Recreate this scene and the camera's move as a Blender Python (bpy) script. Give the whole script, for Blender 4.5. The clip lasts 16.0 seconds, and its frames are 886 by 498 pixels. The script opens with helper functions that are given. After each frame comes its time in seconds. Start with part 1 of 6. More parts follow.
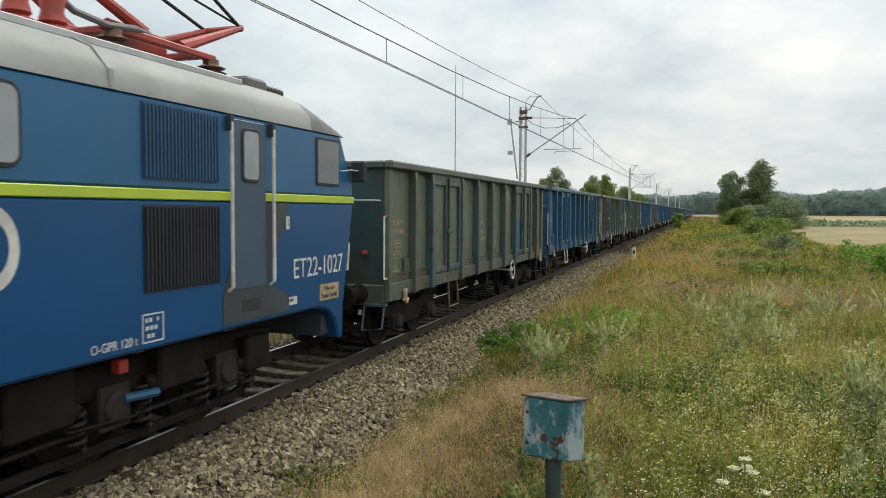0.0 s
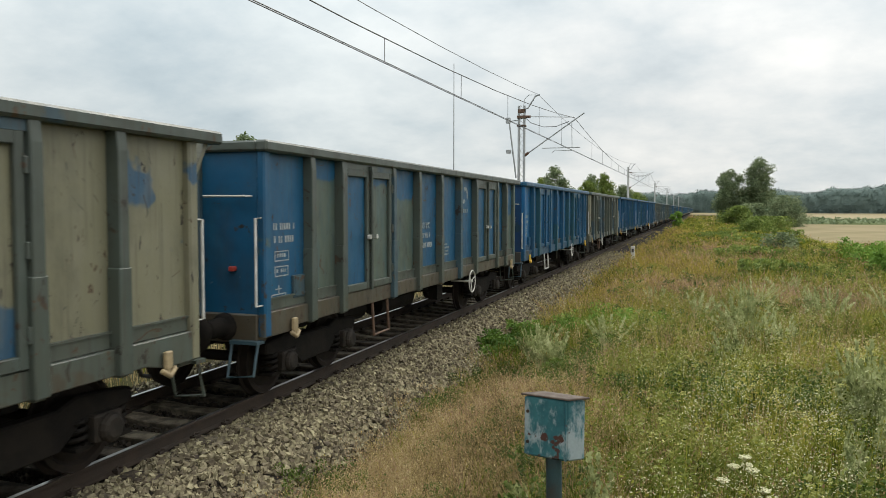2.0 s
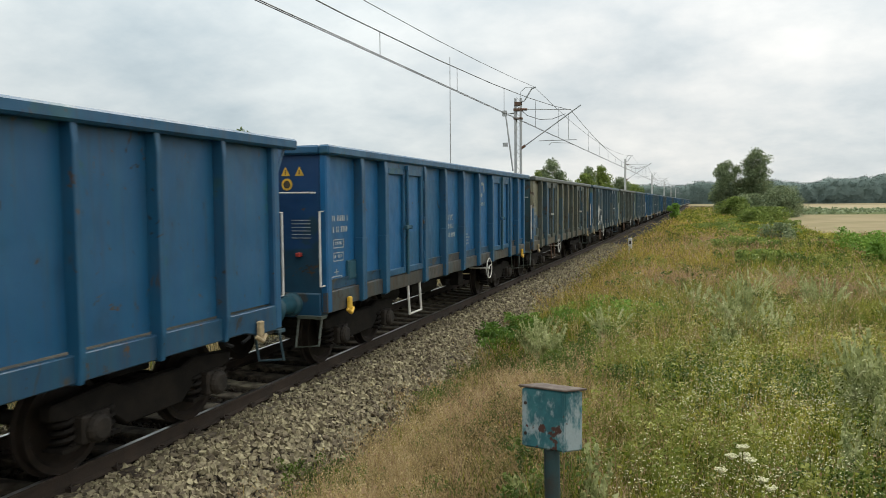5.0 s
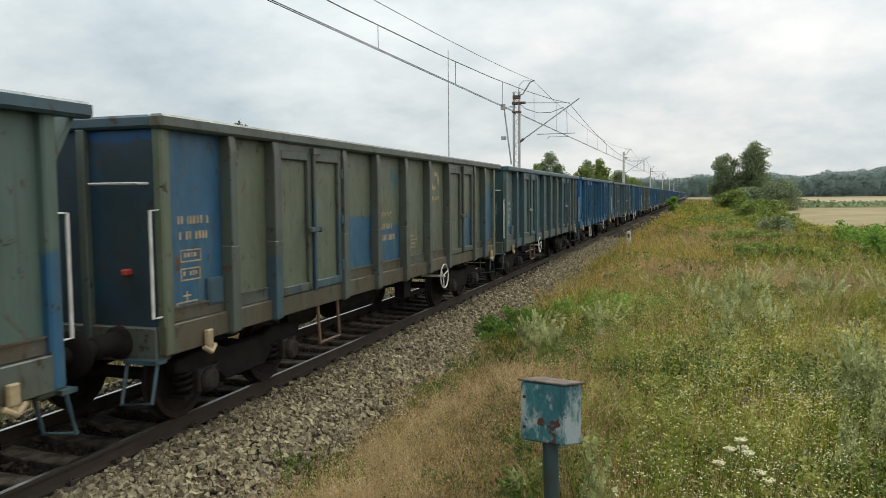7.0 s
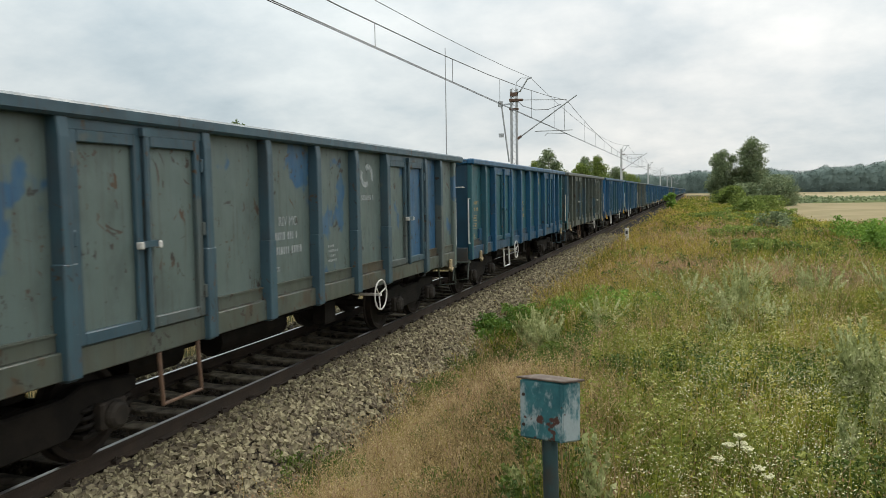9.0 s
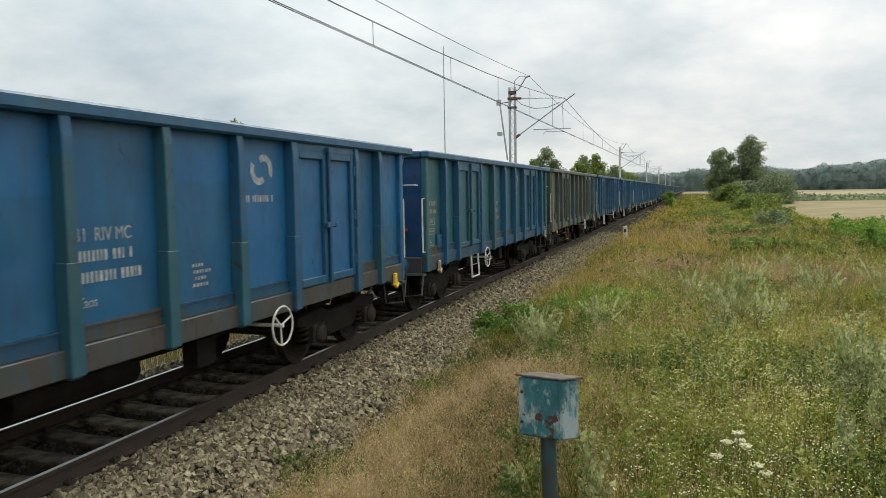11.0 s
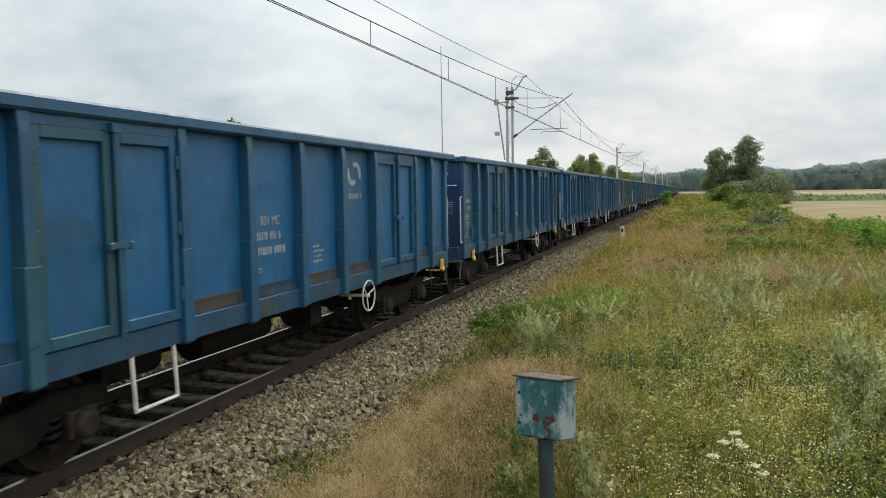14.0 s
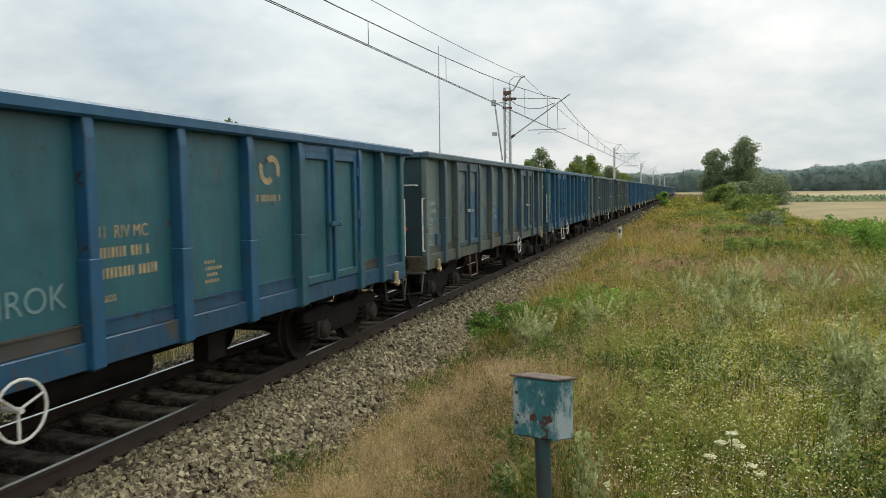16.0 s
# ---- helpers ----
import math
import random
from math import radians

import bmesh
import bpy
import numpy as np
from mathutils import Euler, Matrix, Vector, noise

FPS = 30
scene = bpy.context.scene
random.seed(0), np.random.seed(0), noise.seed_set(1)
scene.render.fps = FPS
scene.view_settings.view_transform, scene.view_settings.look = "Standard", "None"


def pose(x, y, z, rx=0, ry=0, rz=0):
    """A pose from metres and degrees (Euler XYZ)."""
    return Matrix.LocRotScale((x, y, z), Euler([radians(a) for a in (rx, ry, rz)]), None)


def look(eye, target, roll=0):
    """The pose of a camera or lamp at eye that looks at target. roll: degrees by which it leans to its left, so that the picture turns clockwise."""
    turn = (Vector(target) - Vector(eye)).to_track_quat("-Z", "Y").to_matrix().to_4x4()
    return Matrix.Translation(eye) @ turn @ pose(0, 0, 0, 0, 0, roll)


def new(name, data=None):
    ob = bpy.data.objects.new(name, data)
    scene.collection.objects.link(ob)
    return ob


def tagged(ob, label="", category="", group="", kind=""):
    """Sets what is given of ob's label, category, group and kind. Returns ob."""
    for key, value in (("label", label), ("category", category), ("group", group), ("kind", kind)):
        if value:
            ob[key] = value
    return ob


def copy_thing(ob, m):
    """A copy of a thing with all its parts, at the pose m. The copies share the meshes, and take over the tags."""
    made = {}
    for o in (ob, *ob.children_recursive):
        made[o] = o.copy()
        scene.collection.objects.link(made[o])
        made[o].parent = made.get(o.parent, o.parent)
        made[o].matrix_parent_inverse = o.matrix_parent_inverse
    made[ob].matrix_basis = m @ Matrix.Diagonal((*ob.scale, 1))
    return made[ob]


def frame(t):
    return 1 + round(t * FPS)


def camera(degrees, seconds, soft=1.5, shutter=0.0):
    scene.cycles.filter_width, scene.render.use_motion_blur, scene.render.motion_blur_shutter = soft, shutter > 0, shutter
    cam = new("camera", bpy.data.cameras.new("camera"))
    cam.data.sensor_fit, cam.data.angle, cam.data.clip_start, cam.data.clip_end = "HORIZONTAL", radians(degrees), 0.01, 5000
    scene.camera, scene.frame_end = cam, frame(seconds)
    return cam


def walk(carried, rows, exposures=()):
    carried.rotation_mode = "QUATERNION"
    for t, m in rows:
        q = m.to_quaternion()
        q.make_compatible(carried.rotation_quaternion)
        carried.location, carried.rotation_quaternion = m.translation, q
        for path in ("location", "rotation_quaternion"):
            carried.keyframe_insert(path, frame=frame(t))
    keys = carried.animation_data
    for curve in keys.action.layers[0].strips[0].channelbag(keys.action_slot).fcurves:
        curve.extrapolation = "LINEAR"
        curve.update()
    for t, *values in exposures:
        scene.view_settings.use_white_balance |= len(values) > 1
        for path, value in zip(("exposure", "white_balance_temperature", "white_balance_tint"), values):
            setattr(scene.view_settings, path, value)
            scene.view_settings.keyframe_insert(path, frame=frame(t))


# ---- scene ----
cos, sin, pi, tau = math.cos, math.sin, math.pi, math.tau
EYE = Vector((6.28, 0.0, 2.47))
# seconds, turn to the left of the track, tilt down, lean, sideways and upward sway of the standing camera
SWAY = [
    (0, 18.80, 2.97, 0.33, 0.006, 0.000),
    (0.5, 18.76, 2.96, 0.21, 0.008, 0.001),
    (1, 18.72, 2.98, 0.23, 0.004, 0.002),
    (1.5, 18.70, 3.03, 0.22, 0.006, -0.001),
    (2, 18.71, 3.03, 0.10, 0.001, 0.002),
    (2.5, 18.66, 3.00, -0.03, 0.005, 0.002),
    (3, 18.63, 3.03, 0.15, 0.002, 0.000),
    (3.5, 18.59, 3.17, 0.06, -0.000, -0.000),
    (4, 18.60, 3.20, -0.33, 0.011, -0.003),
    (6.5, 18.50, 3.97, -0.52, 0.005, -0.002),
    (7, 18.43, 3.99, -0.51, 0.007, -0.000),
    (7.5, 18.40, 3.99, -0.62, 0.007, 0.001),
    (8, 18.34, 4.00, -0.70, 0.006, 0.002),
    (8.5, 18.32, 4.04, -0.88, 0.007, -0.000),
    (9, 18.30, 4.17, -0.86, 0.007, 0.003),
    (11.5, 18.19, 4.28, -0.98, 0.010, -0.002),
    (12, 18.11, 4.30, -0.90, 0.003, 0.001),
    (12.5, 18.04, 4.26, -0.82, 0.006, 0.004),
    (13, 18.05, 4.31, -0.87, 0.007, 0.004),
    (13.5, 18.00, 4.31, -0.89, 0.009, 0.004),
    (14, 17.99, 4.31, -0.88, 0.008, 0.004),
    (14.5, 17.92, 4.30, -0.90, 0.004, 0.004),
    (15, 17.92, 4.32, -0.86, 0.008, 0.000),
    (15.5, 17.87, 4.26, -0.80, 0.008, 0.004),
    (16, 17.79, 4.28, -0.79, 0.007, 0.001),
]


def camera_pose(turn, tilt, lean, side, up):
    a, b = radians(turn), radians(tilt)
    eye = EYE + Vector((cos(a), sin(a), 0)) * side + Vector((0, 0, up))
    ahead = Vector((-sin(a) * cos(b), cos(a) * cos(b), -sin(b)))
    return look(eye, eye + ahead * 10, lean)


cam = camera(60.8, 16.0, soft=0.85, shutter=0.04)
walk(cam, [(t, camera_pose(*r)) for t, *r in SWAY])

# ---- world and sun: a bright overcast afternoon ----
world = bpy.data.worlds.new("overcast_sky")
scene.world = world
world.use_nodes = True


def sky_world(nt):
    N, L = nt.nodes, nt.links
    N.clear()
    out = N.new("ShaderNodeOutputWorld")
    bg = N.new("ShaderNodeBackground")
    co = N.new("ShaderNodeTexCoord")
    sky = N.new("ShaderNodeTexSky")
    sky.sky_type, sky.sun_disc = "NISHITA", False
    sky.sun_elevation, sky.sun_rotation = radians(48), radians(4)
    # cloud cover: the direction projected on a flat cloud deck
    sep = N.new("ShaderNodeSeparateXYZ")
    L.new(co.outputs["Generated"], sep.inputs[0])
    lift = math_node(nt, "MAXIMUM", sep.outputs[2], 0.0)
    den = math_node(nt, "ADD", lift, 0.34)
    com = N.new("ShaderNodeCombineXYZ")
    L.new(math_node(nt, "DIVIDE", sep.outputs[0], den), com.inputs[0])
    L.new(math_node(nt, "DIVIDE", sep.outputs[1], den), com.inputs[1])
    n1 = noise_node(nt, com.outputs[0], 1.5, 6, 0.5)
    n2 = noise_node(nt, com.outputs[0], 4.5, 6, 0.6)
    mixn = math_node(nt, "ADD", math_node(nt, "MULTIPLY", n1, 0.72), math_node(nt, "MULTIPLY", n2, 0.28))
    deck = ramp(nt, mixn, [(0.33, SKY_DARK), (0.43, SKY_MID), (0.52, SKY_PALE), (0.62, SKY_WHITE)])
    # an overcast sky is about three times as bright overhead as at the horizon
    gain = math_node(nt, "ADD", math_node(nt, "MULTIPLY", math_node(nt, "POWER", lift, 1.7), 2.3), 0.98)
    # the cloud is thicker beyond the track than over the fields
    gain = math_node(nt, "MULTIPLY", gain, math_node(nt, "ADD", math_node(nt, "MULTIPLY", sep.outputs[0], 0.17), 0.995))
    cool = N.new("ShaderNodeVectorMath")
    cool.operation = "MULTIPLY"
    L.new(deck, cool.inputs[0])
    cool.inputs[1].default_value = (0.90, 0.965, 1.0)
    deck = mix(nt, step(nt, math_node(nt, "MULTIPLY", sep.outputs[0], -1.0), 0.05, 0.5), deck, cool.outputs[0])
    mul = N.new("ShaderNodeVectorMath")
    mul.operation = "SCALE"
    L.new(deck, mul.inputs[0])
    L.new(gain, mul.inputs["Scale"])
    sc = N.new("ShaderNodeVectorMath")
    sc.operation = "SCALE"
    L.new(sky.outputs[0], sc.inputs[0])
    sc.inputs["Scale"].default_value = 0.004
    add = N.new("ShaderNodeVectorMath")
    L.new(mul.outputs[0], add.inputs[0])
    L.new(sc.outputs[0], add.inputs[1])
    L.new(add.outputs[0], bg.inputs[0])
    bg.inputs[1].default_value = 1.0
    L.new(bg.outputs[0], out.inputs[0])


SKY_DARK, SKY_MID = (0.50, 0.56, 0.59), (0.64, 0.69, 0.705)
SKY_PALE, SKY_WHITE = (0.78, 0.80, 0.79), (0.93, 0.925, 0.89)


# ---- node helpers ----
def math_node(nt, op, a, b=0.5):
    n = nt.nodes.new("ShaderNodeMath")
    n.operation = op
    for i, v in enumerate((a, b)):
        if isinstance(v, (int, float)):
            n.inputs[i].default_value = v
        else:
            nt.links.new(v, n.inputs[i])
    return n.outputs[0]


def noise_node(nt, vec, scale, detail=4, rough=0.55):
    n = nt.nodes.new("ShaderNodeTexNoise")
    n.inputs["Scale"].default_value, n.inputs["Detail"].default_value = scale, detail
    n.inputs["Roughness"].default_value = rough
    if vec is not None:
        nt.links.new(vec, n.inputs["Vector"])
    return n.outputs[0]


def ramp(nt, fac, stops):
    n = nt.nodes.new("ShaderNodeValToRGB")
    el = n.color_ramp.elements
    while len(el) < len(stops):
        el.new(0.5)
    for e, (p, c) in zip(el, stops):
        e.position, e.color = p, (*c, 1) if len(c) == 3 else c
    nt.links.new(fac, n.inputs[0])
    return n.outputs[0]


def mix(nt, fac, a, b):
    n = nt.nodes.new("ShaderNodeMix")
    n.data_type = "RGBA"
    for k, v in ((0, fac), (6, a), (7, b)):
        if isinstance(v, (int, float)):
            n.inputs[k].default_value = v
        elif isinstance(v, tuple):
            n.inputs[k].default_value = (*v, 1)
        else:
            nt.links.new(v, n.inputs[k])
    return n.outputs[2]


def scaled(nt, vec, s):
    n = nt.nodes.new("ShaderNodeVectorMath")
    n.operation = "MULTIPLY"
    nt.links.new(vec, n.inputs[0])
    n.inputs[1].default_value = s
    return n.outputs[0]


def shifted(nt, vec, value):
    n = nt.nodes.new("ShaderNodeVectorMath")
    n.operation = "ADD"
    nt.links.new(vec, n.inputs[0])
    nt.links.new(value, n.inputs[1])
    return n.outputs[0]


def step(nt, v, lo, hi):
    n = nt.nodes.new("ShaderNodeMapRange")
    n.interpolation_type = "SMOOTHSTEP"
    n.inputs[1].default_value, n.inputs[2].default_value = lo, hi
    nt.links.new(v, n.inputs[0])
    return n.outputs[0]


def start_mat(name, rough=0.6, metal=0.0, spec=0.5):
    m = bpy.data.materials.new(name)
    m.use_nodes = True
    nt = m.node_tree
    b = nt.nodes["Principled BSDF"]
    b.inputs["Roughness"].default_value, b.inputs["Metallic"].default_value = rough, metal
    b.inputs["Specular IOR Level"].default_value = spec
    co = nt.nodes.new("ShaderNodeTexCoord").outputs["Object"]
    return m, nt, b, co


def bump(nt, b, height, strength=0.3, distance=0.01):
    n = nt.nodes.new("ShaderNodeBump")
    n.inputs["Strength"].default_value, n.inputs["Distance"].default_value = strength, distance
    nt.links.new(height, n.inputs["Height"])
    nt.links.new(n.outputs[0], b.inputs["Normal"])


def surface(name, a, c, scale=3.0, fine=40.0, rough=0.7, metal=0.0, relief=0.25, island=0.0, spec=0.4, obj=0.0):
    """Two colours in soft patches, fine grain and a little relief; island, obj: how far pieces differ from one another."""
    m, nt, b, co = start_mat(name, rough, metal, spec)
    big, small = noise_node(nt, co, scale), noise_node(nt, co, fine, 3)
    f = math_node(nt, "ADD", math_node(nt, "MULTIPLY", step(nt, big, 0.35, 0.65), 0.65), math_node(nt, "MULTIPLY", small, 0.35))
    col = mix(nt, f, a, c)
    for amount, node, sock in ((island, "ShaderNodeNewGeometry", "Random Per Island"), (obj, "ShaderNodeObjectInfo", "Random")):
        if amount:
            r = nt.nodes.new(node).outputs[sock]
            hsv = nt.nodes.new("ShaderNodeHueSaturation")
            nt.links.new(math_node(nt, "ADD", math_node(nt, "MULTIPLY", r, 2 * amount), 1 - amount), hsv.inputs["Value"])
            nt.links.new(math_node(nt, "ADD", math_node(nt, "MULTIPLY", r, 0.06 * amount), 0.5 - 0.03 * amount), hsv.inputs["Hue"])
            nt.links.new(col, hsv.inputs["Color"])
            col = hsv.outputs[0]
    nt.links.new(col, b.inputs["Base Color"])
    if relief:
        bump(nt, b, small, relief, 0.01)
    return m


sky_world(world.node_tree)
sun = new("sun", bpy.data.lights.new("sun", "SUN"))
sun.data.energy, sun.data.angle, sun.data.color = 1.5, radians(18), (1.0, 0.93, 0.82)
sun.matrix_world = look((3, 45, 50), (0, 0, 0))
scene.view_settings.exposure = -0.02


# ---- mesh helpers ----
class Build:
    """Collects boxes, tubes and plates for one mesh."""

    def __init__(self):
        self.v, self.f = [], []

    def add(self, verts, faces):
        k = len(self.v)
        self.v += [tuple(p) for p in verts]
        self.f += [tuple(i + k for i in f) for f in faces]
        return self

    def box(self, x0, x1, y0, y1, z0, z1):
        return self.add([(x, y, z) for x in (x0, x1) for y in (y0, y1) for z in (z0, z1)],
                        [(0, 1, 3, 2), (4, 6, 7, 5), (0, 4, 5, 1), (2, 3, 7, 6), (0, 2, 6, 4), (1, 5, 7, 3)])

    def prism(self, outline, axis, a, b):
        """An outline of 2D points, drawn out along an axis from a to b."""
        n = len(outline)

        def put(p, w):
            q = list(p)
            q.insert("xyz".index(axis), w)
            return tuple(q)
        vs = [put(p, a) for p in outline] + [put(p, b) for p in outline]
        return self.add(vs, [tuple(range(n)), tuple(range(2 * n - 1, n - 1, -1))] + [(i, n + i, n + (i + 1) % n, (i + 1) % n) for i in range(n)])

    def tube(self, pts, r, seg=8, r2=None, closed=False):
        pts = [Vector(p) for p in pts]
        n, rings = len(pts), []
        up = Vector((0.13, 0.21, 0.97))
        for i, p in enumerate(pts):
            d = (pts[(i + 1) % n] - pts[i - 1]) if closed else (pts[min(i + 1, n - 1)] - pts[max(i - 1, 0)])
            d.normalize()
            if abs(d.dot(up)) > 0.95:
                up = Vector((0.97, 0.2, 0.1))
            s = d.cross(up).normalized()
            u = s.cross(d)
            rr = r if r2 is None else r + (r2 - r) * i / max(n - 1, 1)
            rings.append([p + (s * cos(tau * k / seg) + u * sin(tau * k / seg)) * rr for k in range(seg)])
        fs = []
        for i in range(n if closed else n - 1):
            j = (i + 1) % n
            fs += [(i * seg + k, i * seg + (k + 1) % seg, j * seg + (k + 1) % seg, j * seg + k) for k in range(seg)]
        if not closed:
            fs += [tuple(range(seg - 1, -1, -1)), tuple((n - 1) * seg + k for k in range(seg))]
        return self.add([q for ring in rings for q in ring], fs)

    def lathe(self, profile, centre, axis="x", seg=24):
        """profile: (radius, along) pairs turned about an axis."""
        vs, fs, n = [], [], len(profile)
        for k in range(seg):
            a = tau * k / seg
            for r, w in profile:
                p = {"x": (w, r * cos(a), r * sin(a)), "y": (r * cos(a), w, r * sin(a)), "z": (r * cos(a), r * sin(a), w)}[axis]
                vs.append(tuple(c + d for c, d in zip(p, centre)))
        for k in range(seg):
            j = (k + 1) % seg
            fs += [(k * n + i, j * n + i, j * n + i + 1, k * n + i + 1) for i in range(n - 1)]
        for i in (0, n - 1):
            if profile[i][0] > 1e-6:
                fs.append(tuple(k * n + i for k in range(seg)))
        return self.add(vs, fs)

    def mesh(self, name, material, bevel=0.0, smooth=False):
        bm = bmesh.new()
        vs = [bm.verts.new(p) for p in self.v]
        for f in self.f:
            try:
                bm.faces.new([vs[i] for i in f])
            except ValueError:
                pass
        bmesh.ops.recalc_face_normals(bm, faces=bm.faces)
        if bevel:
            sharp = [e for e in bm.edges if len(e.link_faces) == 2 and e.calc_face_angle(0) > 0.6]
            bmesh.ops.bevel(bm, geom=sharp, offset=bevel, segments=1, affect="EDGES", clamp_overlap=True)
        me = bpy.data.meshes.new(name)
        bm.to_mesh(me)
        bm.free()
        if smooth:
            for p in me.polygons:
                p.use_smooth = True
            me.set_sharp_from_angle(angle=radians(38))
        me.materials.append(material)
        return me


def part(name, build, material, parent=None, label="", bevel=0.0, smooth=False):
    me = build.mesh(name, material, bevel, smooth) if isinstance(build, Build) else build
    ob = new(name, me)
    if parent is not None:
        ob.parent = parent
    return tagged(ob, label)


def thing(name, label, category, group="", at=(0, 0, 0)):
    ob = new(name)
    ob.location = at
    ob.empty_display_size = 0.2
    return tagged(ob, label, category, group)


def fast_mesh(name, verts, faces, material, smooth=False):
    """A mesh from arrays: verts (n, 3), faces (m, 3 or 4)."""
    verts, faces = np.asarray(verts, np.float32), np.asarray(faces, np.int32)
    me = bpy.data.meshes.new(name)
    k = faces.shape[1]
    me.vertices.add(len(verts)), me.loops.add(faces.size), me.polygons.add(len(faces))
    me.vertices.foreach_set("co", verts.ravel())
    me.loops.foreach_set("vertex_index", faces.ravel())
    me.polygons.foreach_set("loop_start", np.arange(0, faces.size, k, dtype=np.int32))
    me.polygons.foreach_set("use_smooth", np.full(len(faces), smooth))
    me.update(calc_edges=True)
    me.materials.append(material)
    return me


# ---- materials ----
def wagon_paint(name, base, alt, share, wear=0.5, patch=0.5):
    """Weathered wagon paint: whole panels in a second colour (share), soft patches of it, streaks, rust and scuffs."""
    m, nt, b, co = start_mat(name, 0.5, 0.0, 0.42)
    rnd = nt.nodes.new("ShaderNodeObjectInfo").outputs["Random"]
    off = shifted(nt, co, math_node(nt, "MULTIPLY", rnd, 37.0))
    big = noise_node(nt, off, 0.9, 4, 0.6)
    panel = math_node(nt, "LESS_THAN", math_node(nt, "FRACT", math_node(nt, "MULTIPLY", rnd, 7.31)), share)
    # repainted panels, some of them only up to a certain height
    sep = nt.nodes.new("ShaderNodeSeparateXYZ")
    nt.links.new(co, sep.inputs[0])
    top = math_node(nt, "ADD", math_node(nt, "MULTIPLY", math_node(nt, "FRACT", math_node(nt, "MULTIPLY", rnd, 13.7)), 2.2), 1.7)
    edge = math_node(nt, "SUBTRACT", math_node(nt, "ADD", top, math_node(nt, "MULTIPLY", math_node(nt, "SUBTRACT", big, 0.5), 0.5)), sep.outputs[2])
    full = math_node(nt, "MULTIPLY", panel, step(nt, edge, 0.0, 0.05))
    soft = step(nt, big, 0.80 - 0.3 * patch, 0.84 - 0.3 * patch)
    col = mix(nt, math_node(nt, "MULTIPLY", math_node(nt, "MAXIMUM", soft, full), 0.88), base, alt)
    # faded blotches and streaks that run down
    fade = noise_node(nt, scaled(nt, off, (1, 3.0, 0.7)), 1.6, 5, 0.65)
    chalk = tuple(0.75 * c + k for c, k in zip(base, (0.25 * base[0] + 0.008, 0.055, 0.06)))
    col = mix(nt, math_node(nt, "MULTIPLY", step(nt, fade, 0.42, 0.72), 0.38), col, chalk)
    run = noise_node(nt, scaled(nt, off, (1, 9.0, 0.35)), 2.2, 4, 0.6)
    col = mix(nt, math_node(nt, "MULTIPLY", step(nt, run, 0.5, 0.75), 0.42 * (0.4 + wear)), col, (0.055, 0.045, 0.036))
    # rust blooms with brown and orange hearts
    spot = noise_node(nt, scaled(nt, off, (1, 2.0, 1.1)), 3.4, 8, 0.7)
    tone = noise_node(nt, off, 2.3, 3)
    rust = mix(nt, step(nt, tone, 0.42, 0.6), (0.024, 0.018, 0.014), (0.080, 0.044, 0.020))
    col = mix(nt, step(nt, spot, 0.675 - 0.085 * wear, 0.70 - 0.085 * wear), col, rust)
    # scrapes: short torn strokes, leaning this way and that
    warp = nt.nodes.new("ShaderNodeTexNoise")
    warp.inputs["Scale"].default_value = 0.8
    nt.links.new(off, warp.inputs["Vector"])
    bent = shifted(nt, off, scaled(nt, warp.outputs["Color"], (0, 2.2, 2.2)))
    scrape = noise_node(nt, scaled(nt, bent, (1, 4.2, 1.7)), 2.6, 6, 0.62)
    col = mix(nt, math_node(nt, "MULTIPLY", step(nt, scrape, 0.675 - 0.055 * wear, 0.695 - 0.055 * wear), 0.88), col, rust)
    # blotchy grime, uneven from panel to panel
    grime = noise_node(nt, scaled(nt, off, (1, 1.6, 0.9)), 1.25, 6, 0.68)
    col = mix(nt, math_node(nt, "MULTIPLY", step(nt, grime, 0.47, 0.72), 0.32), col, (0.018, 0.020, 0.019))
    # pale rubbed spots
    rub = noise_node(nt, scaled(nt, bent, (1, 2.4, 2.0)), 5.5, 6, 0.7)
    col = mix(nt, math_node(nt, "MULTIPLY", step(nt, rub, 0.70, 0.73), 0.45), col, (0.30, 0.31, 0.29))
    fine = noise_node(nt, off, 55, 3)
    col = mix(nt, math_node(nt, "MULTIPLY", fine, 0.22), col, (0.06, 0.06, 0.055))
    nt.links.new(col, b.inputs["Base Color"])
    nt.links.new(math_node(nt, "ADD", math_node(nt, "MULTIPLY", spot, 0.5), 0.2), b.inputs["Roughness"])
    dent = noise_node(nt, off, 1.7, 2)
    bump(nt, b, math_node(nt, "ADD", math_node(nt, "MULTIPLY", dent, 1.0), math_node(nt, "MULTIPLY", spot, 0.05)), 0.55, 0.06)
    return m


